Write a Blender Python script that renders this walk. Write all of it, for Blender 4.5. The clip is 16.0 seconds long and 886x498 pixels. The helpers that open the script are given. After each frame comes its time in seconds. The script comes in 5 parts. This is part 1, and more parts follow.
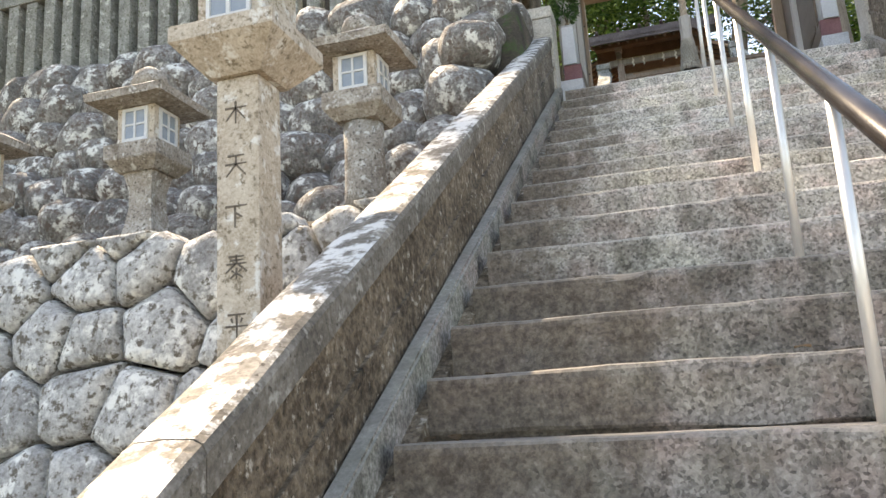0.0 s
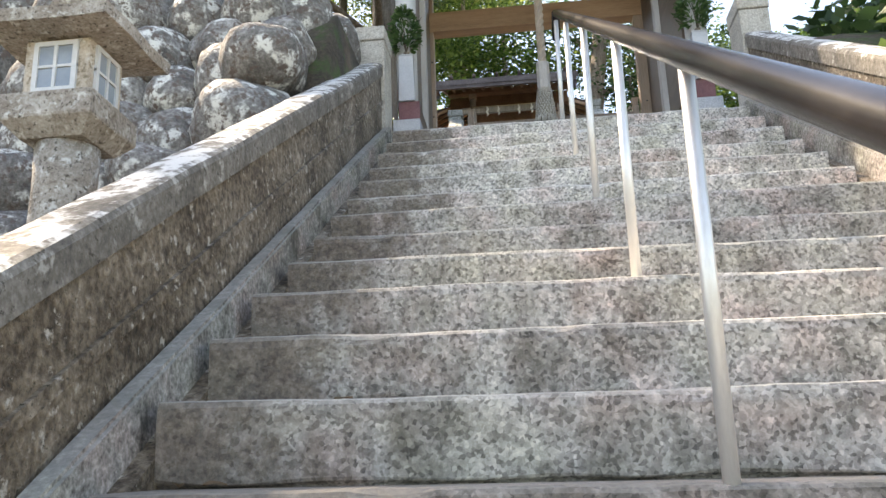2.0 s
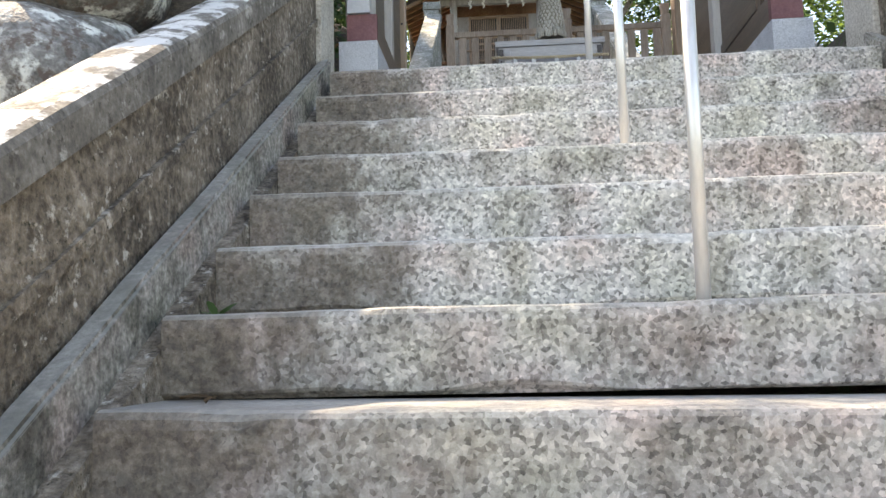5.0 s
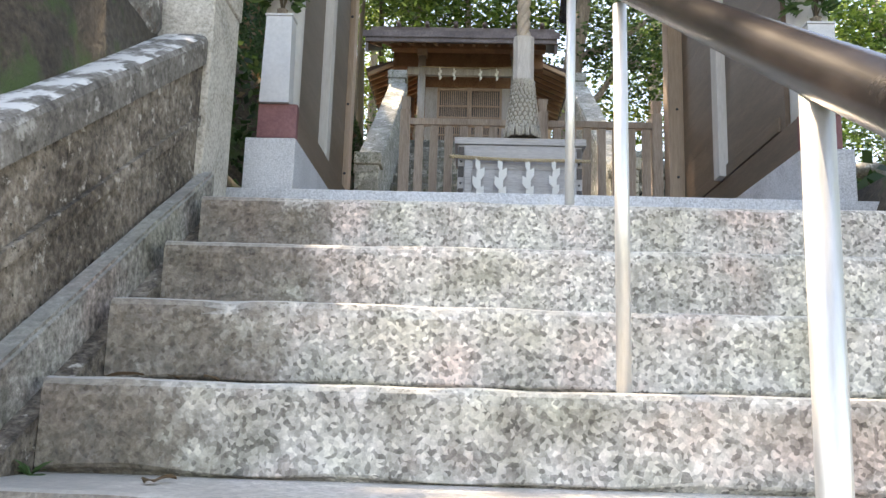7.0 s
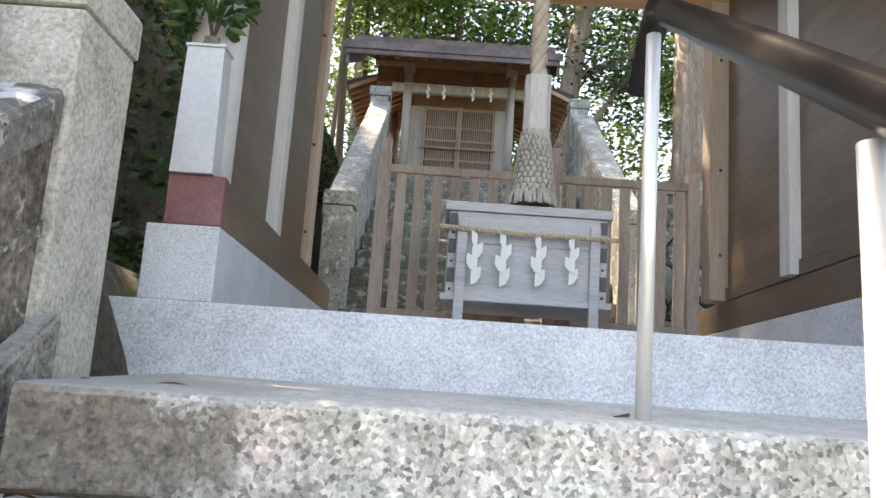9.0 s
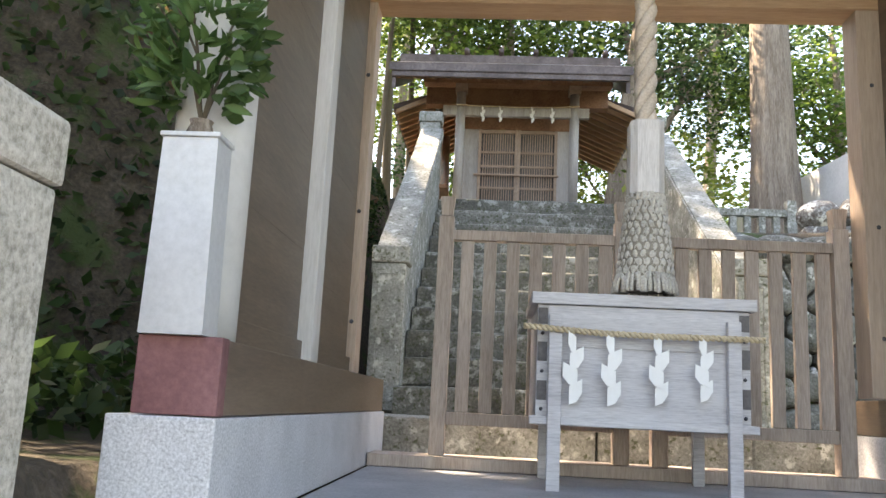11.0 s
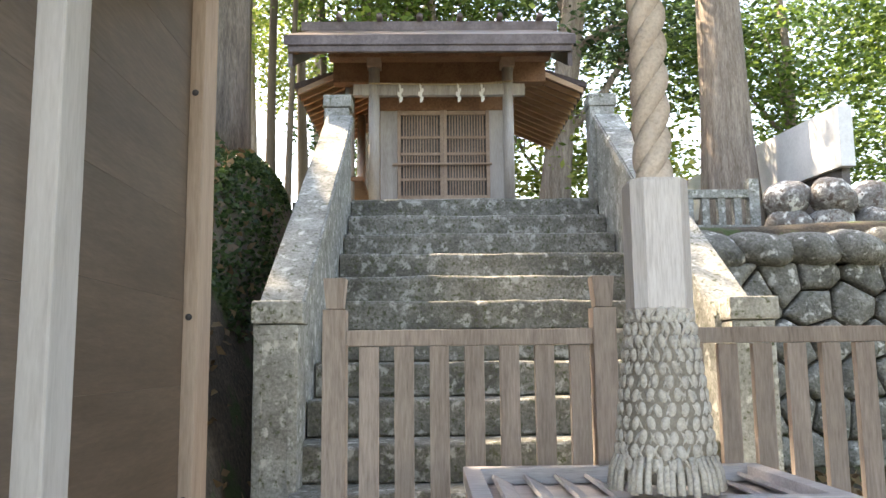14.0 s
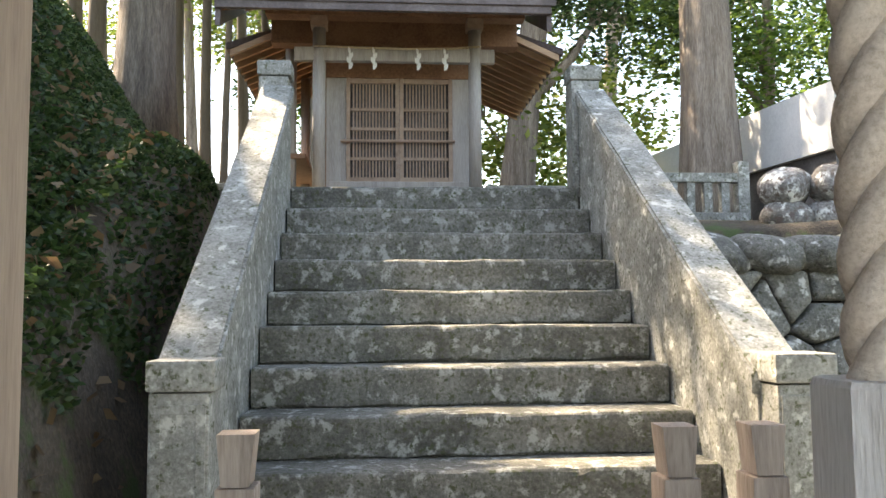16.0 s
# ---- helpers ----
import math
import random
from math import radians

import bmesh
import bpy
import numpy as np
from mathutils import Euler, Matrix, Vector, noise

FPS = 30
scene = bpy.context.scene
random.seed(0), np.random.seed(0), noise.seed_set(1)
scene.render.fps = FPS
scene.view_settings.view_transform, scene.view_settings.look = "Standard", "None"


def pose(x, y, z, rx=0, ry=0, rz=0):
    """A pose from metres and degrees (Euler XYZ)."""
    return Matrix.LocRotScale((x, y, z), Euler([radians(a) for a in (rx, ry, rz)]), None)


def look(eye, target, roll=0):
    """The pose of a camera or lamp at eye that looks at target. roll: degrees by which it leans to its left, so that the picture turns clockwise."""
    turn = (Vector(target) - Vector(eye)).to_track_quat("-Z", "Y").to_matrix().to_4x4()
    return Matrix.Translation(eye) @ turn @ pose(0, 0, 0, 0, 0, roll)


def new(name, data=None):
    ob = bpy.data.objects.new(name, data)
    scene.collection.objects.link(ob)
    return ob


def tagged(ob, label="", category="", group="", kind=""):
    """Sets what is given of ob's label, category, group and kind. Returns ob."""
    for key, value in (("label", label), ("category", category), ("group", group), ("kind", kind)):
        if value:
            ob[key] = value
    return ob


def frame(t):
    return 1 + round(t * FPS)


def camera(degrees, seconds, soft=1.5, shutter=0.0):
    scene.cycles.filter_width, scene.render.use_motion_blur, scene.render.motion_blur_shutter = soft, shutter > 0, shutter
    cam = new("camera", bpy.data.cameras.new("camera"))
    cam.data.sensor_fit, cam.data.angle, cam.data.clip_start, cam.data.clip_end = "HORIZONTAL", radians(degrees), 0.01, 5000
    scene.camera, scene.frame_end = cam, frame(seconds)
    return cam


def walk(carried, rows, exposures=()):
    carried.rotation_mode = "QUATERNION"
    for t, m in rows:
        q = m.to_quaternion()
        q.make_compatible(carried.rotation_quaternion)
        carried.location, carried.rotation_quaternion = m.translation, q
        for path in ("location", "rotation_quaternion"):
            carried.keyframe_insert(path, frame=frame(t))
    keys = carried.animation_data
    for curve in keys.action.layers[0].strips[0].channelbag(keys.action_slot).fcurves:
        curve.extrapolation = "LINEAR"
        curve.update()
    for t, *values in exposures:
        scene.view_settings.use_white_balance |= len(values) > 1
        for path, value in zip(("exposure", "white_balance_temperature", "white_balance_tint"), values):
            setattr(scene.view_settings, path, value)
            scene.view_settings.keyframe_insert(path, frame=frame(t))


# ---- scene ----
cam = camera(56.3, 16.0)
U = 1.08  # metres in one unit of the plan
PATH = [
    (0, (0.398, 0.004, 1.437), (-0.143, 1.879, 1.874), -3.5),
    (0.5, (0.358, 0.515, 1.504), (-0.131, 2.418, 1.881), -3.2),
    (1, (0.432, 0.852, 1.63), (0.018, 2.775, 1.995), 1.1),
    (1.5, (0.423, 1.092, 1.781), (0.001, 2.998, 2.219), -5.0),
    (2, (0.454, 1.38, 1.955), (0.267, 3.304, 2.47), -2.0),
    (2.5, (0.427, 1.589, 2.09), (0.173, 3.53, 2.496), -4.0),
    (3, (0.373, 1.845, 2.253), (0.167, 3.799, 2.625), 2.1),
    (3.2, (0.421, 1.976, 2.297), (0.359, 3.94, 2.665), 2.4),
    (5.3, (0.376, 3.083, 2.96), (0.237, 5.065, 3.185), -2.0),
    (5.5, (0.421, 3.197, 2.995), (0.362, 5.174, 3.291), -0.2),
    (6, (0.437, 3.393, 3.149), (0.277, 5.362, 3.462), -2.7),
    (6.5, (0.421, 3.635, 3.309), (0.281, 5.598, 3.663), 2.7),
    (7, (0.468, 3.859, 3.461), (0.405, 5.826, 3.818), 1.7),
    (7.5, (0.39, 4.103, 3.602), (0.265, 6.069, 3.944), 2.6),
    (8, (0.434, 4.353, 3.761), (0.37, 6.32, 4.117), 4.8),
    (8.5, (0.367, 4.545, 3.878), (0.192, 6.514, 4.179), 1.3),
    (9, (0.396, 4.77, 4.029), (0.384, 6.737, 4.392), 3.9),
    (9.5, (0.429, 4.949, 4.198), (0.412, 6.911, 4.586), 0.7),
    (9.7, (0.4, 5.005, 4.207), (0.304, 6.963, 4.605), 0.3),
    (11.8, (0.221, 5.767, 4.665), (0.172, 7.734, 5.021), 5.4),
    (12, (0.214, 5.807, 4.682), (0.254, 7.774, 5.042), 6.9),
    (12.5, (0.241, 6.011, 4.817), (0.33, 7.987, 5.114), 2.8),
    (13, (0.199, 6.165, 4.883), (0.144, 8.138, 5.205), 0.3),
    (13.5, (0.192, 6.392, 5.027), (0.149, 8.376, 5.277), -0.0),
    (14, (0.299, 6.651, 5.129), (0.331, 8.633, 5.397), -0.6),
    (14.5, (0.236, 6.861, 5.205), (0.07, 8.853, 5.275), 0.2),
    (15, (0.209, 7.098, 5.275), (0.209, 9.096, 5.357), 2.9),
    (15.5, (0.248, 7.359, 5.382), (0.372, 9.35, 5.518), -1.9),
    (16, (0.27, 7.516, 5.544), (0.424, 9.504, 5.695), -0.4),
]
EXPOSURES = [(0, 1.95, 8800, 13.5), (3.0, 2.05, 8150, 12.5), (5.5, 2.16, 8500, 14), (9.0, 2.52, 8700, 15.3), (9.5, 2.43, 8700, 15.3), (12.5, 3.03, 9100, 15), (14, 2.8, 9000, 15), (15, 2.8, 9000, 15), (16, 2.52, 8700, 13.5)]
walk(cam, [(t, look(Vector(eye) * U, Vector(target) * U, roll)) for t, eye, target, roll in PATH], EXPOSURES)

# ---- world, sun ----
SUN_AZ, SUN_EL = 148.0, 52.0     # degrees: compass of the sun counted from +x to +y, and its height
world = bpy.data.worlds.new("sky")
scene.world = world
world.use_nodes = True
wn = world.node_tree.nodes
sky = wn.new("ShaderNodeTexSky")
sky.sky_type, sky.sun_disc = "NISHITA", False
sky.sun_elevation, sky.sun_rotation = radians(SUN_EL), radians(90 - SUN_AZ)
world.node_tree.links.new(sky.outputs[0], wn["Background"].inputs[0])
wn["Background"].inputs[1].default_value = 0.15
sun = new("sun", bpy.data.lights.new("sun", "SUN"))
sun.data.energy, sun.data.angle, sun.data.color = 4.5, radians(0.8), (1.0, 0.94, 0.85)
sd = Vector((math.cos(radians(SUN_AZ)) * math.cos(radians(SUN_EL)), math.sin(radians(SUN_AZ)) * math.cos(radians(SUN_EL)), math.sin(radians(SUN_EL))))
sun.matrix_world = look(sd * 60, (0, 0, 0))


# ---- materials ----
def surf(name, cols, scale=6.0, fine=60.0, rough=0.8, bump=0.3, metal=0.0, spots=None, stretch=(1, 1, 1), vary=0.0, fine_amt=0.5, bump_dist=0.01, spot_scale=14.0, spot_cut=0.6, top=None, fade=None):
    """Two-scale surface: cols runs dark to light, spots adds a patch colour (lichen, stain)."""
    m = bpy.data.materials.new(name)
    m.use_nodes = True
    n, l = m.node_tree.nodes, m.node_tree.links
    b = n["Principled BSDF"]
    geo = n.new("ShaderNodeNewGeometry")
    mp = n.new("ShaderNodeMapping")
    mp.inputs["Scale"].default_value = stretch
    l.new(geo.outputs["Position"], mp.inputs[0])
    src = mp.outputs[0]
    if vary > 0:
        oi = n.new("ShaderNodeObjectInfo")
        ad = n.new("ShaderNodeVectorMath")
        ad.operation = "MULTIPLY_ADD"
        ad.inputs[1].default_value = (37, 53, 71)
        comb = n.new("ShaderNodeCombineXYZ")
        for i in range(3):
            l.new(oi.outputs["Random"], comb.inputs[i])
        l.new(comb.outputs[0], ad.inputs[0])
        l.new(src, ad.inputs[2])
        src = ad.outputs[0]
    def nz(s, det, r=0.6):
        t = n.new("ShaderNodeTexNoise")
        t.inputs["Scale"].default_value, t.inputs["Detail"].default_value, t.inputs["Roughness"].default_value = s, det, r
        l.new(src, t.inputs["Vector"])
        return t.outputs["Fac"]
    a, f = nz(scale, 5), nz(fine, 3, 0.7)
    mix = n.new("ShaderNodeMath")
    mix.operation = "MULTIPLY_ADD"
    l.new(f, mix.inputs[0])
    mix.inputs[1].default_value = fine_amt
    sub = n.new("ShaderNodeMath")
    sub.operation = "MULTIPLY"
    l.new(a, sub.inputs[0])
    sub.inputs[1].default_value = 1 - fine_amt
    l.new(sub.outputs[0], mix.inputs[2])
    ramp = n.new("ShaderNodeValToRGB")
    els = ramp.color_ramp.elements
    k = len(cols)
    while len(els) < k:
        els.new(0.5)
    for i, c in enumerate(cols):
        els[i].position = 0.34 + 0.32 * i / max(1, k - 1)
        els[i].color = (*c, 1)
    l.new(mix.outputs[0], ramp.inputs[0])
    out = ramp.outputs[0]
    if vary > 0:
        hv = n.new("ShaderNodeHueSaturation")
        mr = n.new("ShaderNodeMapRange")
        mr.inputs[3].default_value, mr.inputs[4].default_value = 1 - vary, 1 + vary
        l.new(oi.outputs["Random"], mr.inputs[0])
        l.new(mr.outputs[0], hv.inputs["Value"])
        l.new(out, hv.inputs["Color"])
        out = hv.outputs[0]
    for j, (sc, scale_s, cut) in enumerate([(s, spot_scale * (1 + 1.7 * j), spot_cut) for j, s in enumerate(spots or [])]):
        s = nz(scale_s, 6, 0.65)
        r2 = n.new("ShaderNodeMapRange")
        r2.inputs[1].default_value, r2.inputs[2].default_value = cut - 0.04, cut + 0.04
        l.new(s, r2.inputs[0])
        mm = n.new("ShaderNodeMix")
        mm.data_type = "RGBA"
        l.new(r2.outputs[0], mm.inputs[0])
        l.new(out, mm.inputs[6])
        mm.inputs[7].default_value = (*sc, 1)
        out = mm.outputs[2]
    # upward faces turn lighter: sunlight from above put into the colour
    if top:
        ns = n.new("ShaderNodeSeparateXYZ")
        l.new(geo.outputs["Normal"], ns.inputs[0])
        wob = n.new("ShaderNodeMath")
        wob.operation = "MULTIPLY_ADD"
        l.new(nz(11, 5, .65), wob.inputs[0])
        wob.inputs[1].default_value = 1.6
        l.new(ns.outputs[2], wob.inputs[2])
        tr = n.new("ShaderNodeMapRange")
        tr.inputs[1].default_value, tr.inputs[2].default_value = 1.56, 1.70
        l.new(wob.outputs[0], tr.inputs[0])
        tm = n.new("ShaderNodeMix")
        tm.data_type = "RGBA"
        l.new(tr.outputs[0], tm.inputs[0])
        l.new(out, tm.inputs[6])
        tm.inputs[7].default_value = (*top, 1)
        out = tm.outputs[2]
    if fade:
        # the brown stain gives way to grey stone along y
        ys = n.new("ShaderNodeSeparateXYZ")
        l.new(geo.outputs["Position"], ys.inputs[0])
        yw = n.new("ShaderNodeMath")
        yw.operation = "MULTIPLY_ADD"
        l.new(nz(1.6, 5), yw.inputs[0])
        yw.inputs[1].default_value = 3.0
        l.new(ys.outputs[1], yw.inputs[2])
        sat = n.new("ShaderNodeMapRange")
        sat.inputs[1].default_value, sat.inputs[2].default_value = fade[0] + 1.5, fade[1] + 1.5
        sat.inputs[3].default_value, sat.inputs[4].default_value = 1.0, .72
        l.new(yw.outputs[0], sat.inputs[0])
        hs = n.new("ShaderNodeHueSaturation")
        l.new(sat.outputs[0], hs.inputs["Saturation"])
        l.new(out, hs.inputs["Color"])
        out = hs.outputs[0]
    l.new(out, b.inputs["Base Color"])
    b.inputs["Roughness"].default_value, b.inputs["Metallic"].default_value = rough, metal
    if bump:
        bp = n.new("ShaderNodeBump")
        bp.inputs["Strength"].default_value, bp.inputs["Distance"].default_value = bump, bump_dist
        l.new(mix.outputs[0], bp.inputs["Height"])
        l.new(bp.outputs[0], b.inputs["Normal"])
    return m


def leafy(name, cols):
    m = bpy.data.materials.new(name)
    m.use_nodes = True
    n, l = m.node_tree.nodes, m.node_tree.links
    b = n["Principled BSDF"]
    geo = n.new("ShaderNodeNewGeometry")
    ramp = n.new("ShaderNodeValToRGB")
    els = ramp.color_ramp.elements
    while len(els) < len(cols):
        els.new(0.5)
    for i, c in enumerate(cols):
        els[i].position, els[i].color = i / (len(cols) - 1), (*c, 1)
    l.new(geo.outputs["Random Per Island"], ramp.inputs[0])
    l.new(ramp.outputs[0], b.inputs["Base Color"])
    b.inputs["Roughness"].default_value = 0.45
    tr = n.new("ShaderNodeBsdfTranslucent")
    l.new(ramp.outputs[0], tr.inputs[0])
    mx = n.new("ShaderNodeMixShader")
    mx.inputs[0].default_value = 0.5
    l.new(b.outputs[0], mx.inputs[1])
    l.new(tr.outputs[0], mx.inputs[2])
    l.new(mx.outputs[0], n["Material Output"].inputs[0])
    return m


def grained(name, gain, tint, stain, contrast=.75, algae=0):
    """Coarse granite: random mineral grains, tinted patches, dark stains; top faces paler from wear and painted-in
    sunlight.
    """
    m = bpy.data.materials.new(name)
    m.use_nodes = True
    n, l = m.node_tree.nodes, m.node_tree.links
    b = n["Principled BSDF"]
    geo = n.new("ShaderNodeNewGeometry")

    def nz(scale, det=5, rough=.6):
        t = n.new("ShaderNodeTexNoise")
        t.inputs["Scale"].default_value, t.inputs["Detail"].default_value, t.inputs["Roughness"].default_value = scale, det, rough
        l.new(geo.outputs["Position"], t.inputs["Vector"])
        return t

    def ramp(fac, stops):
        r = n.new("ShaderNodeValToRGB")
        els = r.color_ramp.elements
        while len(els) < len(stops):
            els.new(.5)
        for e, (p, c) in zip(els, stops):
            e.position, e.color = p, (*c, 1)
        l.new(fac, r.inputs[0])
        return r.outputs[0]

    def mix(fac, c1, c2, kind="MIX"):
        x = n.new("ShaderNodeMix")
        x.data_type, x.blend_type = "RGBA", kind
        if isinstance(fac, float):
            x.inputs[0].default_value = fac
        else:
            l.new(fac, x.inputs[0])
        l.new(c1, x.inputs[6])
        if isinstance(c2, tuple):
            x.inputs[7].default_value = (*c2, 1)
        else:
            l.new(c2, x.inputs[7])
        return x.outputs[2]

    warp = n.new("ShaderNodeVectorMath")
    warp.operation = "MULTIPLY_ADD"
    warp.inputs[1].default_value = (.012, .012, .012)
    l.new(nz(40, 2).outputs["Color"], warp.inputs[0])
    l.new(geo.outputs["Position"], warp.inputs[2])
    vo = n.new("ShaderNodeTexVoronoi")
    vo.inputs["Scale"].default_value = 108
    l.new(warp.outputs[0], vo.inputs["Vector"])
    sep = n.new("ShaderNodeSeparateColor")
    l.new(vo.outputs["Color"], sep.inputs[0])
    g = gain
    grains = ramp(sep.outputs[0], [(.0, (.09 * g, .085 * g, .08 * g)), (.16, (.20 * g, .19 * g, .18 * g)), (.32, (.38 * g, .37 * g, .355 * g)), (.62, (.52 * g, .505 * g, .485 * g)), (.85, (.66 * g, .64 * g, .62 * g)), (1.0, (.82 * g, .80 * g, .77 * g))])
    soft = ramp(nz(46, 7, .78).outputs[0], [(.36, (.12 * g, .11 * g, .10 * g)), (.46, (.34 * g, .33 * g, .315 * g)), (.54, (.53 * g, .515 * g, .50 * g)), (.64, (.86 * g, .84 * g, .82 * g))])
    grains = mix(contrast, soft, grains)
    col = mix(1.0, grains, tint, "MULTIPLY")
    patch = ramp(nz(3.5, 4).outputs[0], [(.34, (1.02, 1.04, .96)), (.5, (1, 1, 1)), (.64, (1.08, .955, .94))])
    col = mix(1.0, col, patch, "MULTIPLY")
    big = ramp(nz(5.5, 6, .68).outputs[0], [(.36, (1 - stain, 1 - stain, 1 - stain * 1.05)), (.52, (1, 1, 1)), (.7, (1.12, 1.12, 1.12))])
    col = mix(.85, col, big, "MULTIPLY")
    streak = n.new("ShaderNodeMapping")
    streak.inputs["Scale"].default_value = (9, 1, 1.2)
    l.new(geo.outputs["Position"], streak.inputs[0])
    st = nz(1.0, 5)
    l.new(streak.outputs[0], st.inputs["Vector"])
    col = mix(.8, col, ramp(st.outputs[0], [(.36, (.62, .60, .57)), (.5, (1, 1, 1))]), "MULTIPLY")
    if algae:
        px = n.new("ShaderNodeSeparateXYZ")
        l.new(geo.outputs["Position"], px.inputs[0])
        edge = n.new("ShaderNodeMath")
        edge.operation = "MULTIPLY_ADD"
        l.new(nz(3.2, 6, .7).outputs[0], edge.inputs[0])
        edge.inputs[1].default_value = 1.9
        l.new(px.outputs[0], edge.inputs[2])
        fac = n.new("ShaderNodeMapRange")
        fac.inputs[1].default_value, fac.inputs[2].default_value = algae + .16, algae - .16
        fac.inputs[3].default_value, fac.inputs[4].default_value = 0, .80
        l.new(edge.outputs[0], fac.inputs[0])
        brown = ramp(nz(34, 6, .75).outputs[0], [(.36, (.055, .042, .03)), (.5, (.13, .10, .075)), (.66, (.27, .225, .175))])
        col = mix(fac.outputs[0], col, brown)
    # upward faces: worn tone together with sunlight put into the colour
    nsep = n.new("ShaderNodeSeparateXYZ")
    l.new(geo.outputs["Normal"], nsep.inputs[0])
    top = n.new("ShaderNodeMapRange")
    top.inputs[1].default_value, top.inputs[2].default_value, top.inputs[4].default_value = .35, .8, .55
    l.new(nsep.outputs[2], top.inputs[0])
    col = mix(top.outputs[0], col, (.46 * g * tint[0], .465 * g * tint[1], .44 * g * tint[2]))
    l.new(col, b.inputs["Base Color"])
    b.inputs["Roughness"].default_value = .85
    bp = n.new("ShaderNodeBump")
    bp.inputs["Strength"].default_value, bp.inputs["Distance"].default_value = .6, .006
    l.new(sep.outputs[1], bp.inputs["Height"])
    l.new(bp.outputs[0], b.inputs["Normal"])
    return m


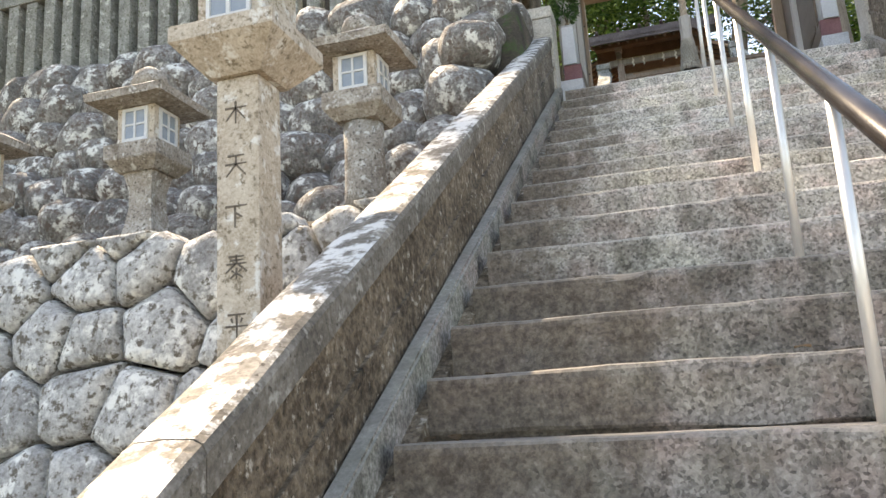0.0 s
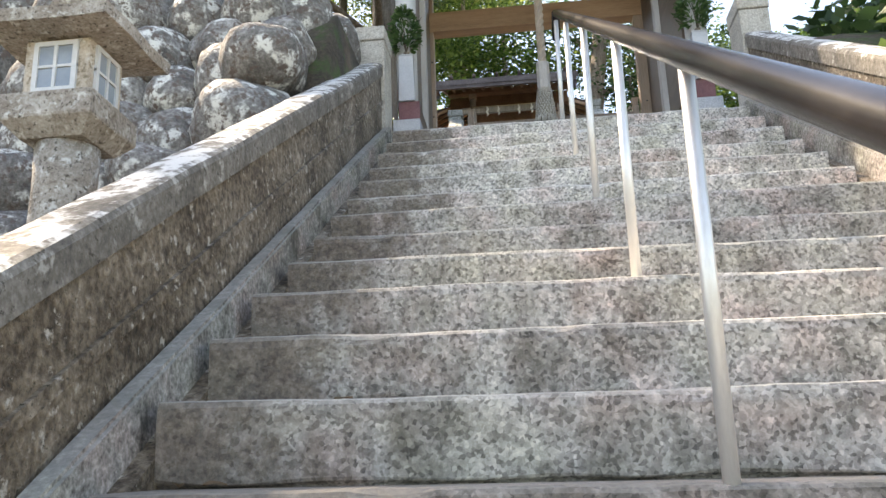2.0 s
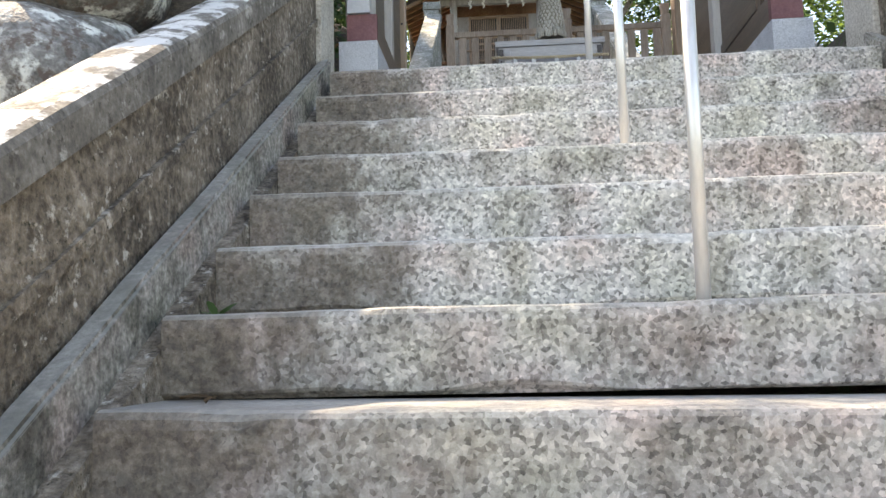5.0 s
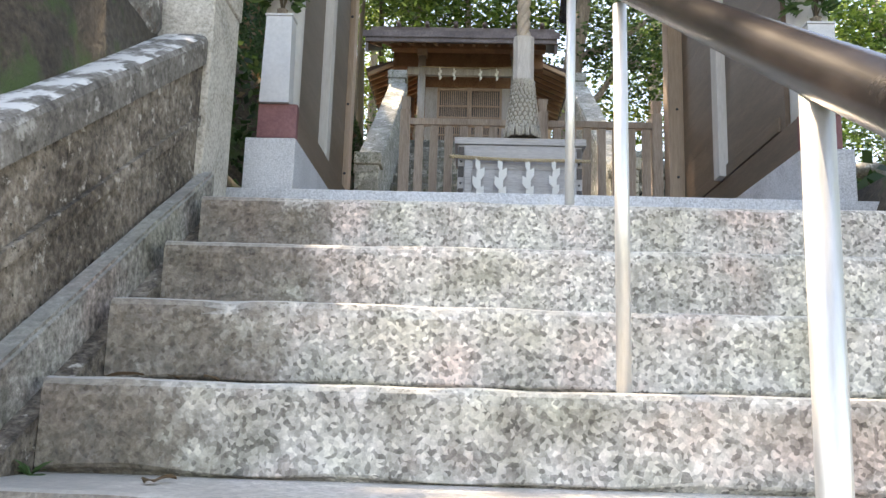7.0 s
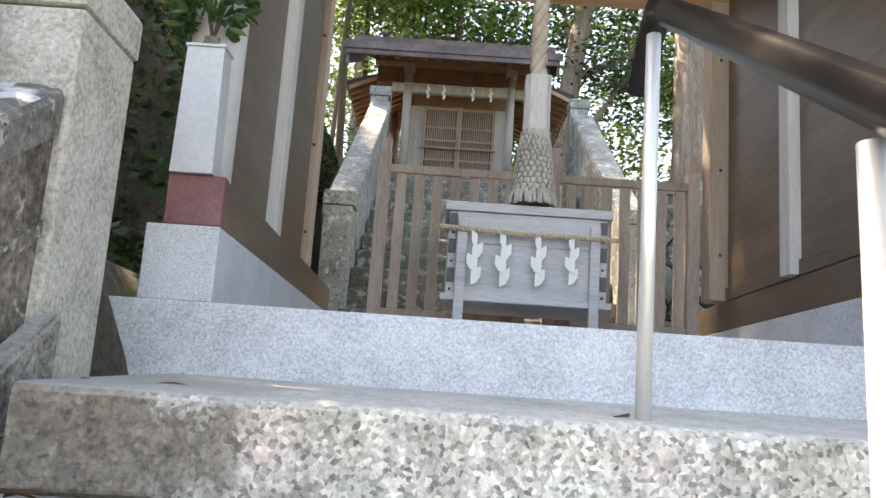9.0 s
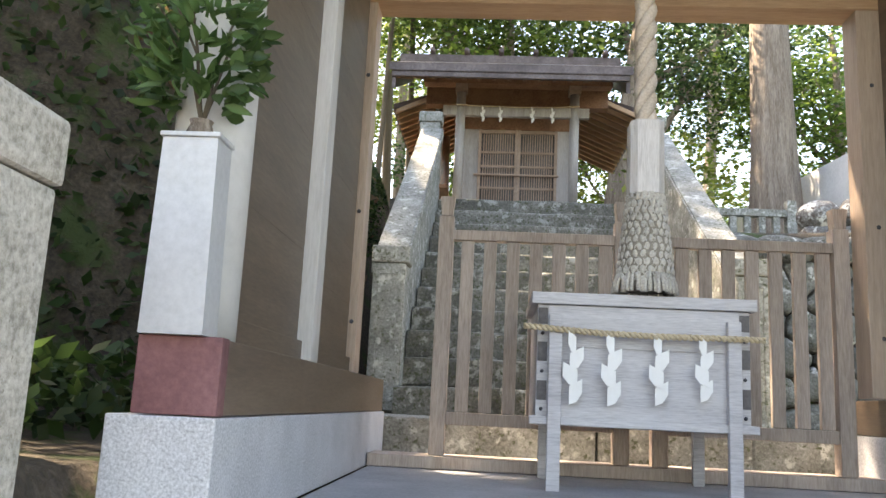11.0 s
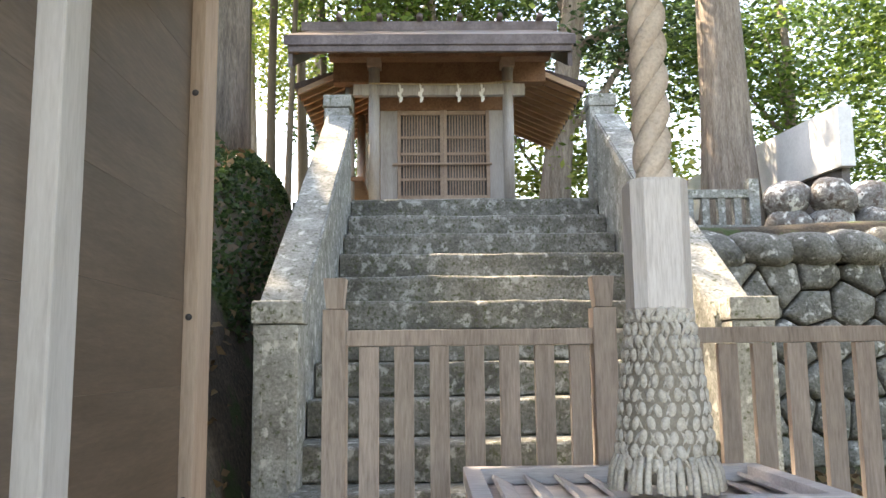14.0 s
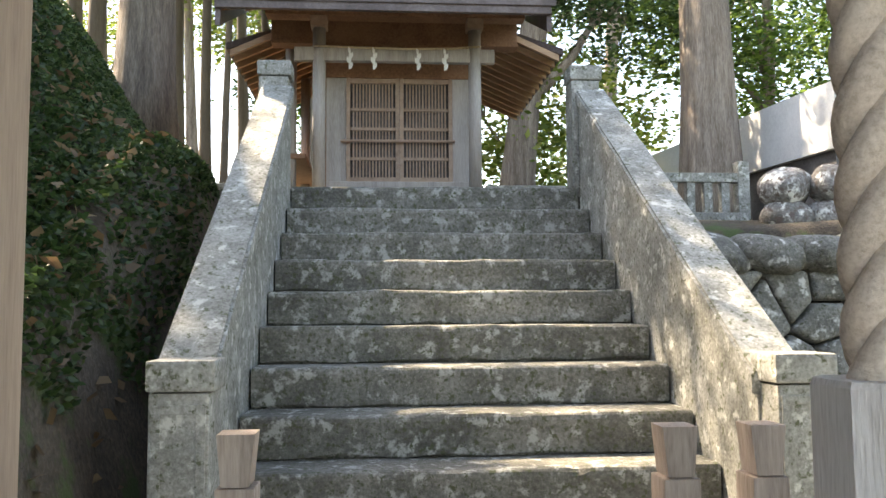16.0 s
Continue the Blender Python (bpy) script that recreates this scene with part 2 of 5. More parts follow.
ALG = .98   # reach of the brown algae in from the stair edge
M = dict(
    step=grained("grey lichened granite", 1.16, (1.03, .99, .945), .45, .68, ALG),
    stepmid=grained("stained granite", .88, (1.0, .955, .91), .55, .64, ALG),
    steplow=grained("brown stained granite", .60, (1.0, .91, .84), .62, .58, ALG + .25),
    granite=surf("new granite", [(.30, .31, .33), (.52, .53, .56), (.72, .73, .76)], 5, 160, .6, .15, fine_amt=.72, vary=.04),
    oldwall=surf("stained stone wall", [(.028, .021, .014), (.10, .074, .05), (.215, .168, .12), (.38, .315, .24)], 4, 34, .95, .9, fine_amt=.55, spots=[(.50, .45, .38), (.045, .04, .022)], spot_scale=22, spot_cut=.63, bump_dist=.03, fade=(3.4, 6.2)),
    # top: the white of sunlit lichen, painted onto the upward faces
    coping=surf("sunlit lichen coping stone", [(.07, .06, .05), (.17, .15, .125), (.31, .285, .25)], 6, 45, .9, .7, fine_amt=.5, spots=[(.40, .38, .34), (.07, .06, .045)], spot_scale=16, spot_cut=.62, top=(.62, .605, .575), fade=(3.4, 6.2)),
    kerb=grained("concrete kerb", .72, (1.0, .97, .92), .7, .2),
    paved=surf("grey concrete", [(.16, .15, .14), (.30, .29, .275), (.44, .43, .41)], 8, 90, .85, .3, fine_amt=.45),
    pier=surf("pale granite pier", [(.25, .228, .195), (.47, .44, .39), (.66, .63, .58)], 7, 75, .85, .5, fine_amt=.65, spots=[(.24, .215, .18)], spot_scale=55, spot_cut=.66),
    pillar=surf("warm granite pillar", [(.30, .24, .18), (.50, .43, .35), (.66, .60, .52)], 7, 90, .8, .4, fine_amt=.5, spots=[(.70, .69, .66), (.22, .18, .13)], spot_scale=15, spot_cut=.59),
    lantern=surf("lichened lantern stone", [(.16, .13, .10), (.34, .30, .26), (.52, .49, .45)], 8, 60, .9, .6, fine_amt=.5, spots=[(.62, .61, .58), (.10, .085, .07)], spot_scale=20, spot_cut=.6),
    boulder=surf("lichened boulder", [(.08, .075, .07), (.20, .19, .178), (.40, .385, .365)], 5, 40, .9, .9, fine_amt=.5, spots=[(.70, .70, .66), (.13, .10, .085)], spot_scale=8, spot_cut=.56, vary=.18, bump_dist=.02),
    cutstone=surf("pale wall stone", [(.17, .165, .16), (.38, .38, .375), (.62, .62, .61)], 6, 45, .9, .9, fine_amt=.5, spots=[(.74, .74, .71), (.13, .115, .095)], spot_scale=9, spot_cut=.57, vary=.16, bump_dist=.02),
    mossrock=surf("dark mossy wall stone", [(.06, .058, .05), (.14, .138, .122), (.28, .275, .25)], 6, 45, .9, .9, fine_amt=.5, spots=[(.52, .52, .49), (.07, .075, .045)], spot_scale=10, spot_cut=.61, vary=.2, bump_dist=.02),
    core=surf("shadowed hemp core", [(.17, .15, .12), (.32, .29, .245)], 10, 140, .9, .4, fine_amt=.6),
    joint=surf("dark joint soil", [(.02, .018, .015), (.05, .045, .04)], 8, 60, 1, .4),
    soil=surf("forest soil", [(.03, .024, .018), (.065, .052, .038), (.12, .098, .072)], 2.5, 40, 1, .8, fine_amt=.5, spots=[(.05, .075, .025)], spot_scale=3, spot_cut=.56, bump_dist=.03),
    upstep=surf("mossy stone step", [(.065, .062, .052), (.15, .145, .125), (.29, .28, .25)], 4, 55, .9, .6, fine_amt=.5, spots=[(.36, .36, .33), (.075, .085, .045)], spot_scale=13, spot_cut=.58, vary=.12),
    upwall=surf("mossy parapet stone", [(.12, .12, .105), (.27, .27, .245), (.44, .44, .41)], 5, 60, .9, .6, fine_amt=.5, spots=[(.56, .56, .52), (.10, .11, .065)], spot_scale=12, spot_cut=.6),
    fence=surf("weathered fence wood", [(.26, .205, .175), (.39, .32, .275), (.50, .42, .365)], 3, 30, .75, .25, fine_amt=.55, stretch=(5, 5, .5), vary=.08),
    panel=surf("brown panel wood", [(.085, .058, .041), (.125, .088, .063), (.175, .126, .092)], 2.2, 26, .42, .12, fine_amt=.4, stretch=(4, .6, 5), vary=.06),
    post=surf("planed post wood", [(.32, .235, .18), (.42, .32, .25), (.50, .39, .31)], 2.5, 26, .6, .15, fine_amt=.45, stretch=(6, 6, .5), vary=.05),
    beam=surf("planed beam wood", [(.33, .20, .12), (.45, .29, .18), (.54, .37, .24)], 2.5, 26, .6, .15, fine_amt=.45, stretch=(.5, 6, 6)),
    strip=surf("pale grey painted post", [(.46, .44, .42), (.56, .54, .52), (.64, .62, .60)], 3, 30, .6, .1, fine_amt=.4, stretch=(5, 5, .6)),
    white=surf("white painted column", [(.56, .57, .58), (.66, .67, .68), (.72, .73, .74)], 3, 40, .45, .05, fine_amt=.3),
    steel=surf("brushed steel", [(.66, .65, .63), (.76, .75, .73), (.82, .81, .79)], 4, 120, .42, .04, metal=.55, fine_amt=.4, stretch=(1, 1, .2)),
    rail=surf("dark brown handrail", [(.012, .010, .009), (.022, .018, .017), (.04, .034, .031)], 5, 60, .27, .06, metal=0),
    maroon=surf("maroon painted sill end", [(.14, .055, .06), (.20, .085, .09), (.26, .12, .125)], 6, 60, .6, .1),
    boxwood=surf("silver grey box wood", [(.34, .33, .345), (.48, .47, .485), (.60, .59, .60)], 2, 30, .7, .2, fine_amt=.55, stretch=(.6, 4, 7)),
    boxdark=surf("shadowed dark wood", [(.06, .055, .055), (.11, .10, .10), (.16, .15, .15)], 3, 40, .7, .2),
    shrine=surf("warm shrine timber", [(.17, .085, .048), (.28, .15, .087), (.37, .215, .13)], 2.5, 30, .65, .2, fine_amt=.5, stretch=(2, 2, 2), vary=.08),
    spillar=surf("silvered shrine pillar", [(.26, .235, .215), (.38, .35, .325), (.47, .44, .41)], 2.5, 30, .7, .2, fine_amt=.5, stretch=(6, 6, .5)),
    lattice=surf("lattice wood", [(.28, .195, .145), (.37, .265, .20), (.45, .335, .26)], 3, 30, .7, .1, vary=.06),
    roof=surf("dark copper roof", [(.05, .035, .032), (.10, .075, .07), (.17, .135, .125)], 3, 40, .45, .15, metal=.35, fine_amt=.35),
    paper=surf("white paper", [(.80, .80, .79), (.86, .86, .85)], 4, 40, .7, .0),
    rope=surf("straw rope", [(.38, .30, .19), (.54, .44, .30), (.66, .56, .41)], 8, 120, .85, .4, fine_amt=.6),
    hemp=surf("pale hemp bell rope", [(.42, .34, .27), (.58, .49, .41), (.70, .61, .53)], 8, 130, .85, .4, fine_amt=.6),
    tassel=surf("knotted grey hemp", [(.30, .275, .24), (.50, .47, .42), (.66, .63, .58)], 10, 140, .85, .4, fine_amt=.6),
    sleeve=surf("weathered pale sleeve wood", [(.46, .43, .41), (.62, .59, .57), (.72, .70, .68)], 3, 40, .7, .3, fine_amt=.6, stretch=(7, 7, .5)),
    bark=surf("cedar bark", [(.12, .09, .07), (.27, .22, .18), (.44, .375, .32)], 3, 22, .95, .9, fine_amt=.5, stretch=(5, 5, .5), bump_dist=.04, vary=.15),
    barkdark=surf("dark cedar bark", [(.06, .05, .042), (.15, .125, .105), (.27, .235, .20)], 3, 22, .95, .9, fine_amt=.5, stretch=(5, 5, .5), bump_dist=.04),
    bamboo=surf("thin dark trunk", [(.07, .055, .04), (.14, .115, .085)], 3, 22, .9, .5, stretch=(5, 5, .5), vary=.2),
    leafA=leafy("broad green leaves", [(.04, .085, .018), (.08, .15, .03), (.14, .23, .045), (.24, .33, .08)]),
    leafB=leafy("dark evergreen leaves", [(.02, .045, .018), (.04, .085, .03), (.075, .135, .05), (.13, .20, .075)]),
    # leafC: sunlight on the distant foliage put into a brighter yellow green
    leafC=leafy("sunlit yellow green leaves", [(.08, .14, .02), (.16, .24, .04), (.26, .33, .07), (.36, .38, .12)]),
    moss=leafy("moss and fern tufts", [(.015, .035, .012), (.03, .065, .018), (.05, .10, .03), (.08, .12, .04)]),
    sakaki=leafy("glossy sprig leaves", [(.04, .09, .03), (.08, .16, .05), (.14, .24, .09)]),
    litter=leafy("fallen brown leaves", [(.10, .06, .03), (.20, .13, .07), (.30, .22, .13)]),
    metalw=surf("white metal box", [(.42, .43, .45), (.49, .50, .52), (.55, .56, .58)], 4, 60, .4, .05),
    glass=surf("lantern glass", [(.25, .30, .36), (.34, .39, .45)], 3, 20, .1, 0),
    concrete=surf("grey blue concrete base", [(.28, .29, .31), (.38, .39, .41), (.48, .49, .51)], 4, 80, .8, .2),
    slab=surf("white rendered slab", [(.60, .60, .60), (.70, .70, .70), (.78, .78, .77)], 3, 30, .7, .1),
    ink=surf("carved dark letters", [(.11, .09, .075), (.17, .145, .12)], 8, 60, .9, 0),
    iron=surf("dark iron stud", [(.05, .05, .055), (.10, .10, .11)], 8, 60, .5, 0, metal=.6),
)


M["rail"].node_tree.nodes["Principled BSDF"].inputs["Specular IOR Level"].default_value = .22


# ---- builders ----
def bmf():
    return bmesh.new()


def box(bm, x0, x1, y0, y1, z0, z1, bev=0.0):
    r = bmesh.ops.create_cube(bm, size=1, matrix=Matrix.Translation(((x0 + x1) / 2, (y0 + y1) / 2, (z0 + z1) / 2)) @ Matrix.Diagonal((x1 - x0, y1 - y0, z1 - z0, 1)))
    if bev:
        es = list({e for v in r["verts"] for e in v.link_edges})
        bmesh.ops.bevel(bm, geom=es, offset=bev, segments=2, affect="EDGES", profile=.6)
    return bm


def prism(bm, pts, x0, x1, bev=0.0):
    """A polygon of (y, z) points, extruded from x0 to x1."""
    a = [bm.verts.new((x0, y, z)) for y, z in pts]
    b = [bm.verts.new((x1, y, z)) for y, z in pts]
    fs = [bm.faces.new(a), bm.faces.new(b[::-1])]
    for i in range(len(pts)):
        j = (i + 1) % len(pts)
        fs.append(bm.faces.new((a[j], a[i], b[i], b[j])))
    bmesh.ops.recalc_face_normals(bm, faces=fs)
    if bev:
        bmesh.ops.bevel(bm, geom=list({e for f in fs for e in f.edges}), offset=bev, segments=2, affect="EDGES")
    return bm


def rod(bm, p0, p1, r0, r1=None, n=12, cap=True):
    p0, p1 = Vector(p0), Vector(p1)
    d = p1 - p0
    q = d.to_track_quat("Z", "Y").to_matrix().to_4x4()
    bmesh.ops.create_cone(bm, cap_ends=cap, segments=n, radius1=r0, radius2=r0 if r1 is None else r1, depth=d.length, matrix=Matrix.Translation((p0 + p1) / 2) @ q)
    return bm


def lathe(bm, c, prof, n=16, turn=0.0):
    """Rings of (radius, z) about the upright line through c."""
    rings = [[bm.verts.new((c[0] + r * math.cos(turn + 2 * math.pi * i / n), c[1] + r * math.sin(turn + 2 * math.pi * i / n), c[2] + z)) for i in range(n)] for r, z in prof]
    fs = [bm.faces.new((a[i], a[(i + 1) % n], b[(i + 1) % n], b[i])) for a, b in zip(rings, rings[1:]) for i in range(n)]
    fs += [bm.faces.new(rings[0][::-1]), bm.faces.new(rings[-1])]
    return bm


def tube(bm, pts, r, n=8):
    """A round bar along a line of points; r may be a list."""
    pts = [Vector(p) for p in pts]
    rs = r if isinstance(r, (list, tuple)) else [r] * len(pts)
    rings = []
    for i, p in enumerate(pts):
        d = (pts[min(i + 1, len(pts) - 1)] - pts[max(i - 1, 0)]).normalized()
        s = d.cross(Vector((0.123, 0.95, 0.28))).normalized()
        u = d.cross(s)
        rings.append([bm.verts.new(p + rs[i] * (math.cos(2 * math.pi * k / n) * s + math.sin(2 * math.pi * k / n) * u)) for k in range(n)])
    for a, b in zip(rings, rings[1:]):
        for k in range(n):
            bm.faces.new((a[k], a[(k + 1) % n], b[(k + 1) % n], b[k]))
    bm.faces.new(rings[0][::-1]), bm.faces.new(rings[-1])
    return bm


def smooth(me, on=True):
    me.polygons.foreach_set("use_smooth", [on] * len(me.polygons))


def done(bm, name, mat, soft=False):
    me = bpy.data.meshes.new(name)
    bmesh.ops.recalc_face_normals(bm, faces=bm.faces)
    bm.to_mesh(me)
    bm.free()
    me.materials.append(mat)
    if soft:
        smooth(me)
    return me


def thing(name, loc, label, category="", group="", kind=""):
    ob = new(name)
    ob.location = loc
    ob["at"] = loc
    return tagged(ob, label, category, group, kind)


def part(name, bm, mat, parent=None, label="", soft=False):
    ob = new(name, done(bm, name, mat, soft))
    return put(ob, parent, label)


def put(ob, parent, label=""):
    if parent is not None:
        ob.parent = parent
        if parent.data is None:
            ob.matrix_parent_inverse = Matrix.Translation(-parent.location)
    return tagged(ob, label)


def whole(name, bm, mat, label, category="", group="", kind="", soft=False):
    return tagged(part(name, bm, mat, None, "", soft), label, category, group, kind)


def roughen(bm, amp, size):
    for v in bm.verts:
        v.co += Vector(noise.noise_vector(v.co * size)) * amp


# ---- plan ----
RUN, RISE, Y1, Z1 = 0.288, 0.174, 6.2, 4.03     # lower stairs: top nosing
XL, XR = -0.30, 1.87
URUN, URISE, UY, UZ = 0.275, 0.1765, 12.875, 6.36  # upper stairs: top nosing
UXL, UXR = -0.29, 1.585
# nosings of the uneven lower steps, from the top down: y, z
NOSE = [(6.14, 4.016), (5.89, 3.838), (5.613, 3.656), (5.363, 3.482), (5.085, 3.311), (4.825, 3.140), (4.515, 2.968), (4.245, 2.798), (3.922, 2.628), (3.580, 2.452), (3.283, 2.279), (3.022, 2.106), (2.762, 1.935), (2.448, 1.764), (2.178, 1.594)]
NOSE += [(2.178 - .284 * k, 1.594 - .1735 * k) for k in range(1, 10)]
FLOOR = 4.25


def line(y):
    return Z1 - (Y1 - y) * RISE / RUN


def uline(y):
    return UZ - (UY - y) * URISE / URUN


def sm(a, b, t):
    t = min(1, max(0, (t - a) / (b - a)))
    return t * t * (3 - 2 * t)


def ground_z(x, y):
    lo = -0.146
    left = lo + 2.43 * sm(2.95, 3.05, y) + .22 * sm(3.1, 3.75, y) + 2.07 * sm(4.7, 5.7, y)
    right = lo + 4.5 * sm(1.0, 6.3, y)
    mid = max(lo, min(line(y) - 0.45, FLOOR - 0.06)) if y < 9.3 else min(max(FLOOR - 0.06, uline(y) - 0.5), 6.30)
    if -0.50 < x < 2.05:
        z = mid
    elif x <= -0.50:
        z = left
        if y > 6.5:
            b = sm(8.6, 9.6, y)
            bank = 4.35 + b * (2.6 * sm(-0.62, -1.9, x)) + (1 - b) * 1.6 * sm(-1.2, -2.6, x)
            steep = 4.35 + (1.25 + .85 * sm(10, 12, y)) * sm(-.50, -.85, x) + 1.3 * sm(-.95, -2.1, x)
            bank += (steep - bank) * b * (1 - sm(13.0, 14.5, y))
            bank = max(bank, min(6.30, uline(y) - 0.35)) if y > 9.3 else bank
            z = left + (bank - left) * sm(6.5, 7.0, y)
        if x < -1.9:
            z += (-1.9 - x) * 0.22 * sm(5.5, 9, y) if x > -40 else 38.1 * 0.22 * sm(5.5, 9, y)
    else:
        z = right if y < 9 else 4.35
        z += 1.75 * sm(12.2, 12.6, y)
        z += 0.2 * sm(13.0, 14.0, y)
    if y > 16:
        z += (min(y, 70) - 16) * 0.05
    if (x < -0.6 or x > 2.2 or y > 14) and y > 3.2:
        z += 0.06 * noise.noise((x * .9, y * .9, 0))
    return z


def axis_values(lo, hi, fine_lo, fine_hi, step):
    inner = list(np.arange(fine_lo, fine_hi, step))
    out, d, v = [], step, fine_hi
    while v < hi:
        out.append(v)
        d *= 1.5
        v += d
    pre, d, v = [], step, fine_lo - step
    while v > lo:
        pre.append(v)
        d *= 1.5
        v -= d
    return [lo] + pre[::-1] + inner + out + [hi]


gx, gy = axis_values(-400, 400, -6, 7, .13), axis_values(-400, 400, -2, 18, .13)
gv = [(x, y, ground_z(x, y)) for y in gy for x in gx]
nx = len(gx)
gf = [(j * nx + i, j * nx + i + 1, (j + 1) * nx + i + 1, (j + 1) * nx + i) for j in range(len(gy) - 1) for i in range(nx - 1)]
gm = bpy.data.meshes.new("ground")
gm.from_pydata(gv, [], gf)
gm.materials.append(M["soil"])
smooth(gm)
tagged(new("ground", gm), "brown forest soil with moss and litter on a terraced hillside", "ground", kind="structure")

# ---- lower stairs ----
N_STEP = 24
stair = thing("stair_lower", (0.8, Y1, Z1 - RISE), "wide flight of weathered speckled granite steps", "stairs", kind="structure")


def step_bm(x0, x1, depth, h, seed, wear, gap=.012):
    """A step block: rounded worn nosing, uneven undercut along the foot of the riser."""
    bm = bmesh.new()
    n = 44
    rows = []
    for i in range(n + 1):
        x = x0 + (x1 - x0) * i / n
        dz = wear * noise.noise((x * 2.1, seed * 3.3, 1.0)) + wear * .5 * noise.noise((x * 9, seed * 2.3, 4.0))
        dy = wear * 1.2 * noise.noise((x * 1.7, seed * 5.1, 9.0))
        chip = max(0, noise.noise((x * 6.5, seed * 7.7, 2.0)) - .32) * .05
        foot = gap * (.7 + 1.1 * max(-.5, noise.noise((x * 4.1, seed * 1.9, 6.0))))
        row = [(.022, -h), (.018, -h + foot * .4), (.004 + foot * .2, -h + foot), (.002 + dy * .5, -h + foot * 1.6), (dy + .002, -h * .5), (dy, -.030), (dy + .003 + chip * .3, -.013 - chip * .5), (dy + .009 + chip * .6, -.004 - chip * .4 + dz), (dy + .022 + chip, dz), (depth, 0), (depth, -h)]
        rows.append([bm.verts.new((x, y, z)) for y, z in row])
    for a, b in zip(rows, rows[1:]):
        for j in range(len(a)):
            bm.faces.new((a[j], a[(j + 1) % len(a)], b[(j + 1) % len(a)], b[j]))
    bm.faces.new(rows[0]), bm.faces.new(rows[-1][::-1])
    return bm


for k in range(N_STEP):
    depth = .82 if k == 0 else NOSE[k - 1][0] - NOSE[k][0] + .03
    bm = step_bm(XL, XR, depth, NOSE[k][1] - NOSE[k + 1][1] if k < 23 else RISE, k, .006)
    if k == 0:
        for v in bm.verts:
            v.co.z += .04 if v.co.y > .5 and v.co.z > -.01 else 0
    if k > 6:
        for v in bm.verts:
            v.co.z -= .012 * (v.co.x - XL)
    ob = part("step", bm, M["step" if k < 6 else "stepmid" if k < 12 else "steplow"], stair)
    ob.location = (0, *NOSE[k])
LOW_Y = NOSE[-1][0]
bm = bmf()
box(bm, -0.6, 2.2, -6, LOW_Y, -.4, NOSE[-1][1] - RISE)
whole("pavement", bm, M["paved"], "grey concrete pavement at the stair foot", "pavement", kind="structure")


def slope_prism(x0, x1, y0, y1, f, top, bottom, mat, name, label, parent=None, cuts=24, wear=0.0, bev=0.0):
    bm = bmf()
    pts = [(y0 + (y1 - y0) * i / cuts, f(y0 + (y1 - y0) * i / cuts) + top) for i in range(cuts + 1)]
    low = [(y, z - top + bottom) for y, z in reversed(pts)]
    prism(bm, pts + low, x0, x1)
    if bev:
        es = [e for e in bm.edges if all(abs(v.co.z - f(v.co.y) - top) < .004 for v in e.verts) and abs(e.verts[0].co.x - e.verts[1].co.x) < .001]
        bmesh.ops.bevel(bm, geom=es, offset=bev, segments=2, affect="EDGES")
    if wear:
        for v in bm.verts:
            if v.co.z > f(v.co.y) + bottom + .01:
                v.co.z += wear * noise.noise(v.co * 3.1)
                v.co.x += wear * .6 * noise.noise(v.co * 2.3 + Vector((7, 1, 3)))
    return part(name, bm, mat, parent, label)


def wtop(y):
    return 4.60 - .617 * (6.35 - y)


for side, (k0, k1, w0, w1) in (("left", (-.40, XL, -.56, -.392)), ("right", (XR, 1.97, 1.962, 2.13))):
    wl = thing("stair_wall", ((w0 + w1) / 2, 3, 1.0), "stained stone parapet beside the stairs with lichened sloping coping", "wall", kind="structure")
    slope_prism(w0 + .014, w1 - .014, -1.2, 6.36, wtop, -.10, -1.1, M["oldwall"], "wall_body", "brown stained stone", wl, wear=.012, cuts=40)
    # coping in lengths
    ys = [-1.2, .1, 1.25, 2.5, 3.75, 5.05, 6.358]
    for a, b in zip(ys, ys[1:]):
        bm = bmf()
        prof = [(w0, -.102), (w0, -.026), (w0 + .008, -.009), (w0 + .026, 0), ((w0 + w1) / 2, .004), (w1 - .026, 0), (w1 - .008, -.009), (w1, -.026), (w1, -.102)]
        rows = []
        for i in range(15):
            y = a + .002 + (b - a - .004) * i / 14
            rows.append([bm.verts.new((px + .003 * noise.noise((px * 9, y * 5, 1)), y, wtop(y) + pz + (.006 * noise.noise((px * 7, y * 3.1, 5)) if pz > -.05 else 0))) for px, pz in prof])
        for r0, r1 in zip(rows, rows[1:]):
            for j in range(len(prof)):
                bm.faces.new((r0[j], r0[(j + 1) % len(prof)], r1[(j + 1) % len(prof)], r1[j]))
        bm.faces.new(rows[0]), bm.faces.new(rows[-1][::-1])
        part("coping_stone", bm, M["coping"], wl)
    slope_prism(w0 + .002, w1 - .002, -1.2, 6.35, wtop, -.275, -.31, M["oldwall"], "ledge", "", wl, wear=.004, cuts=40)
    ka, kc = (k0, k0 + .055) if side == "left" else (k1 - .055, k1)
    ga, gc = (kc, XL - .001) if side == "left" else (XR + .001, ka)
    gt = slope_prism(ga, gc, -1.0, 6.36, line, -.115, -.5, M["oldwall"], "gutter", "", None, wear=.006, cuts=40)
    tagged(gt, "dark mossy gutter between the steps and the kerb", "gutter", kind="structure")
    kb = slope_prism(ka, kc, -1.0, 6.38, line, .012, -.5, M["kerb"], "kerb", "", None, wear=.006, bev=.008, cuts=40)
    tagged(kb, "sloping grey concrete kerb along the stair edge", "kerb", kind="structure")

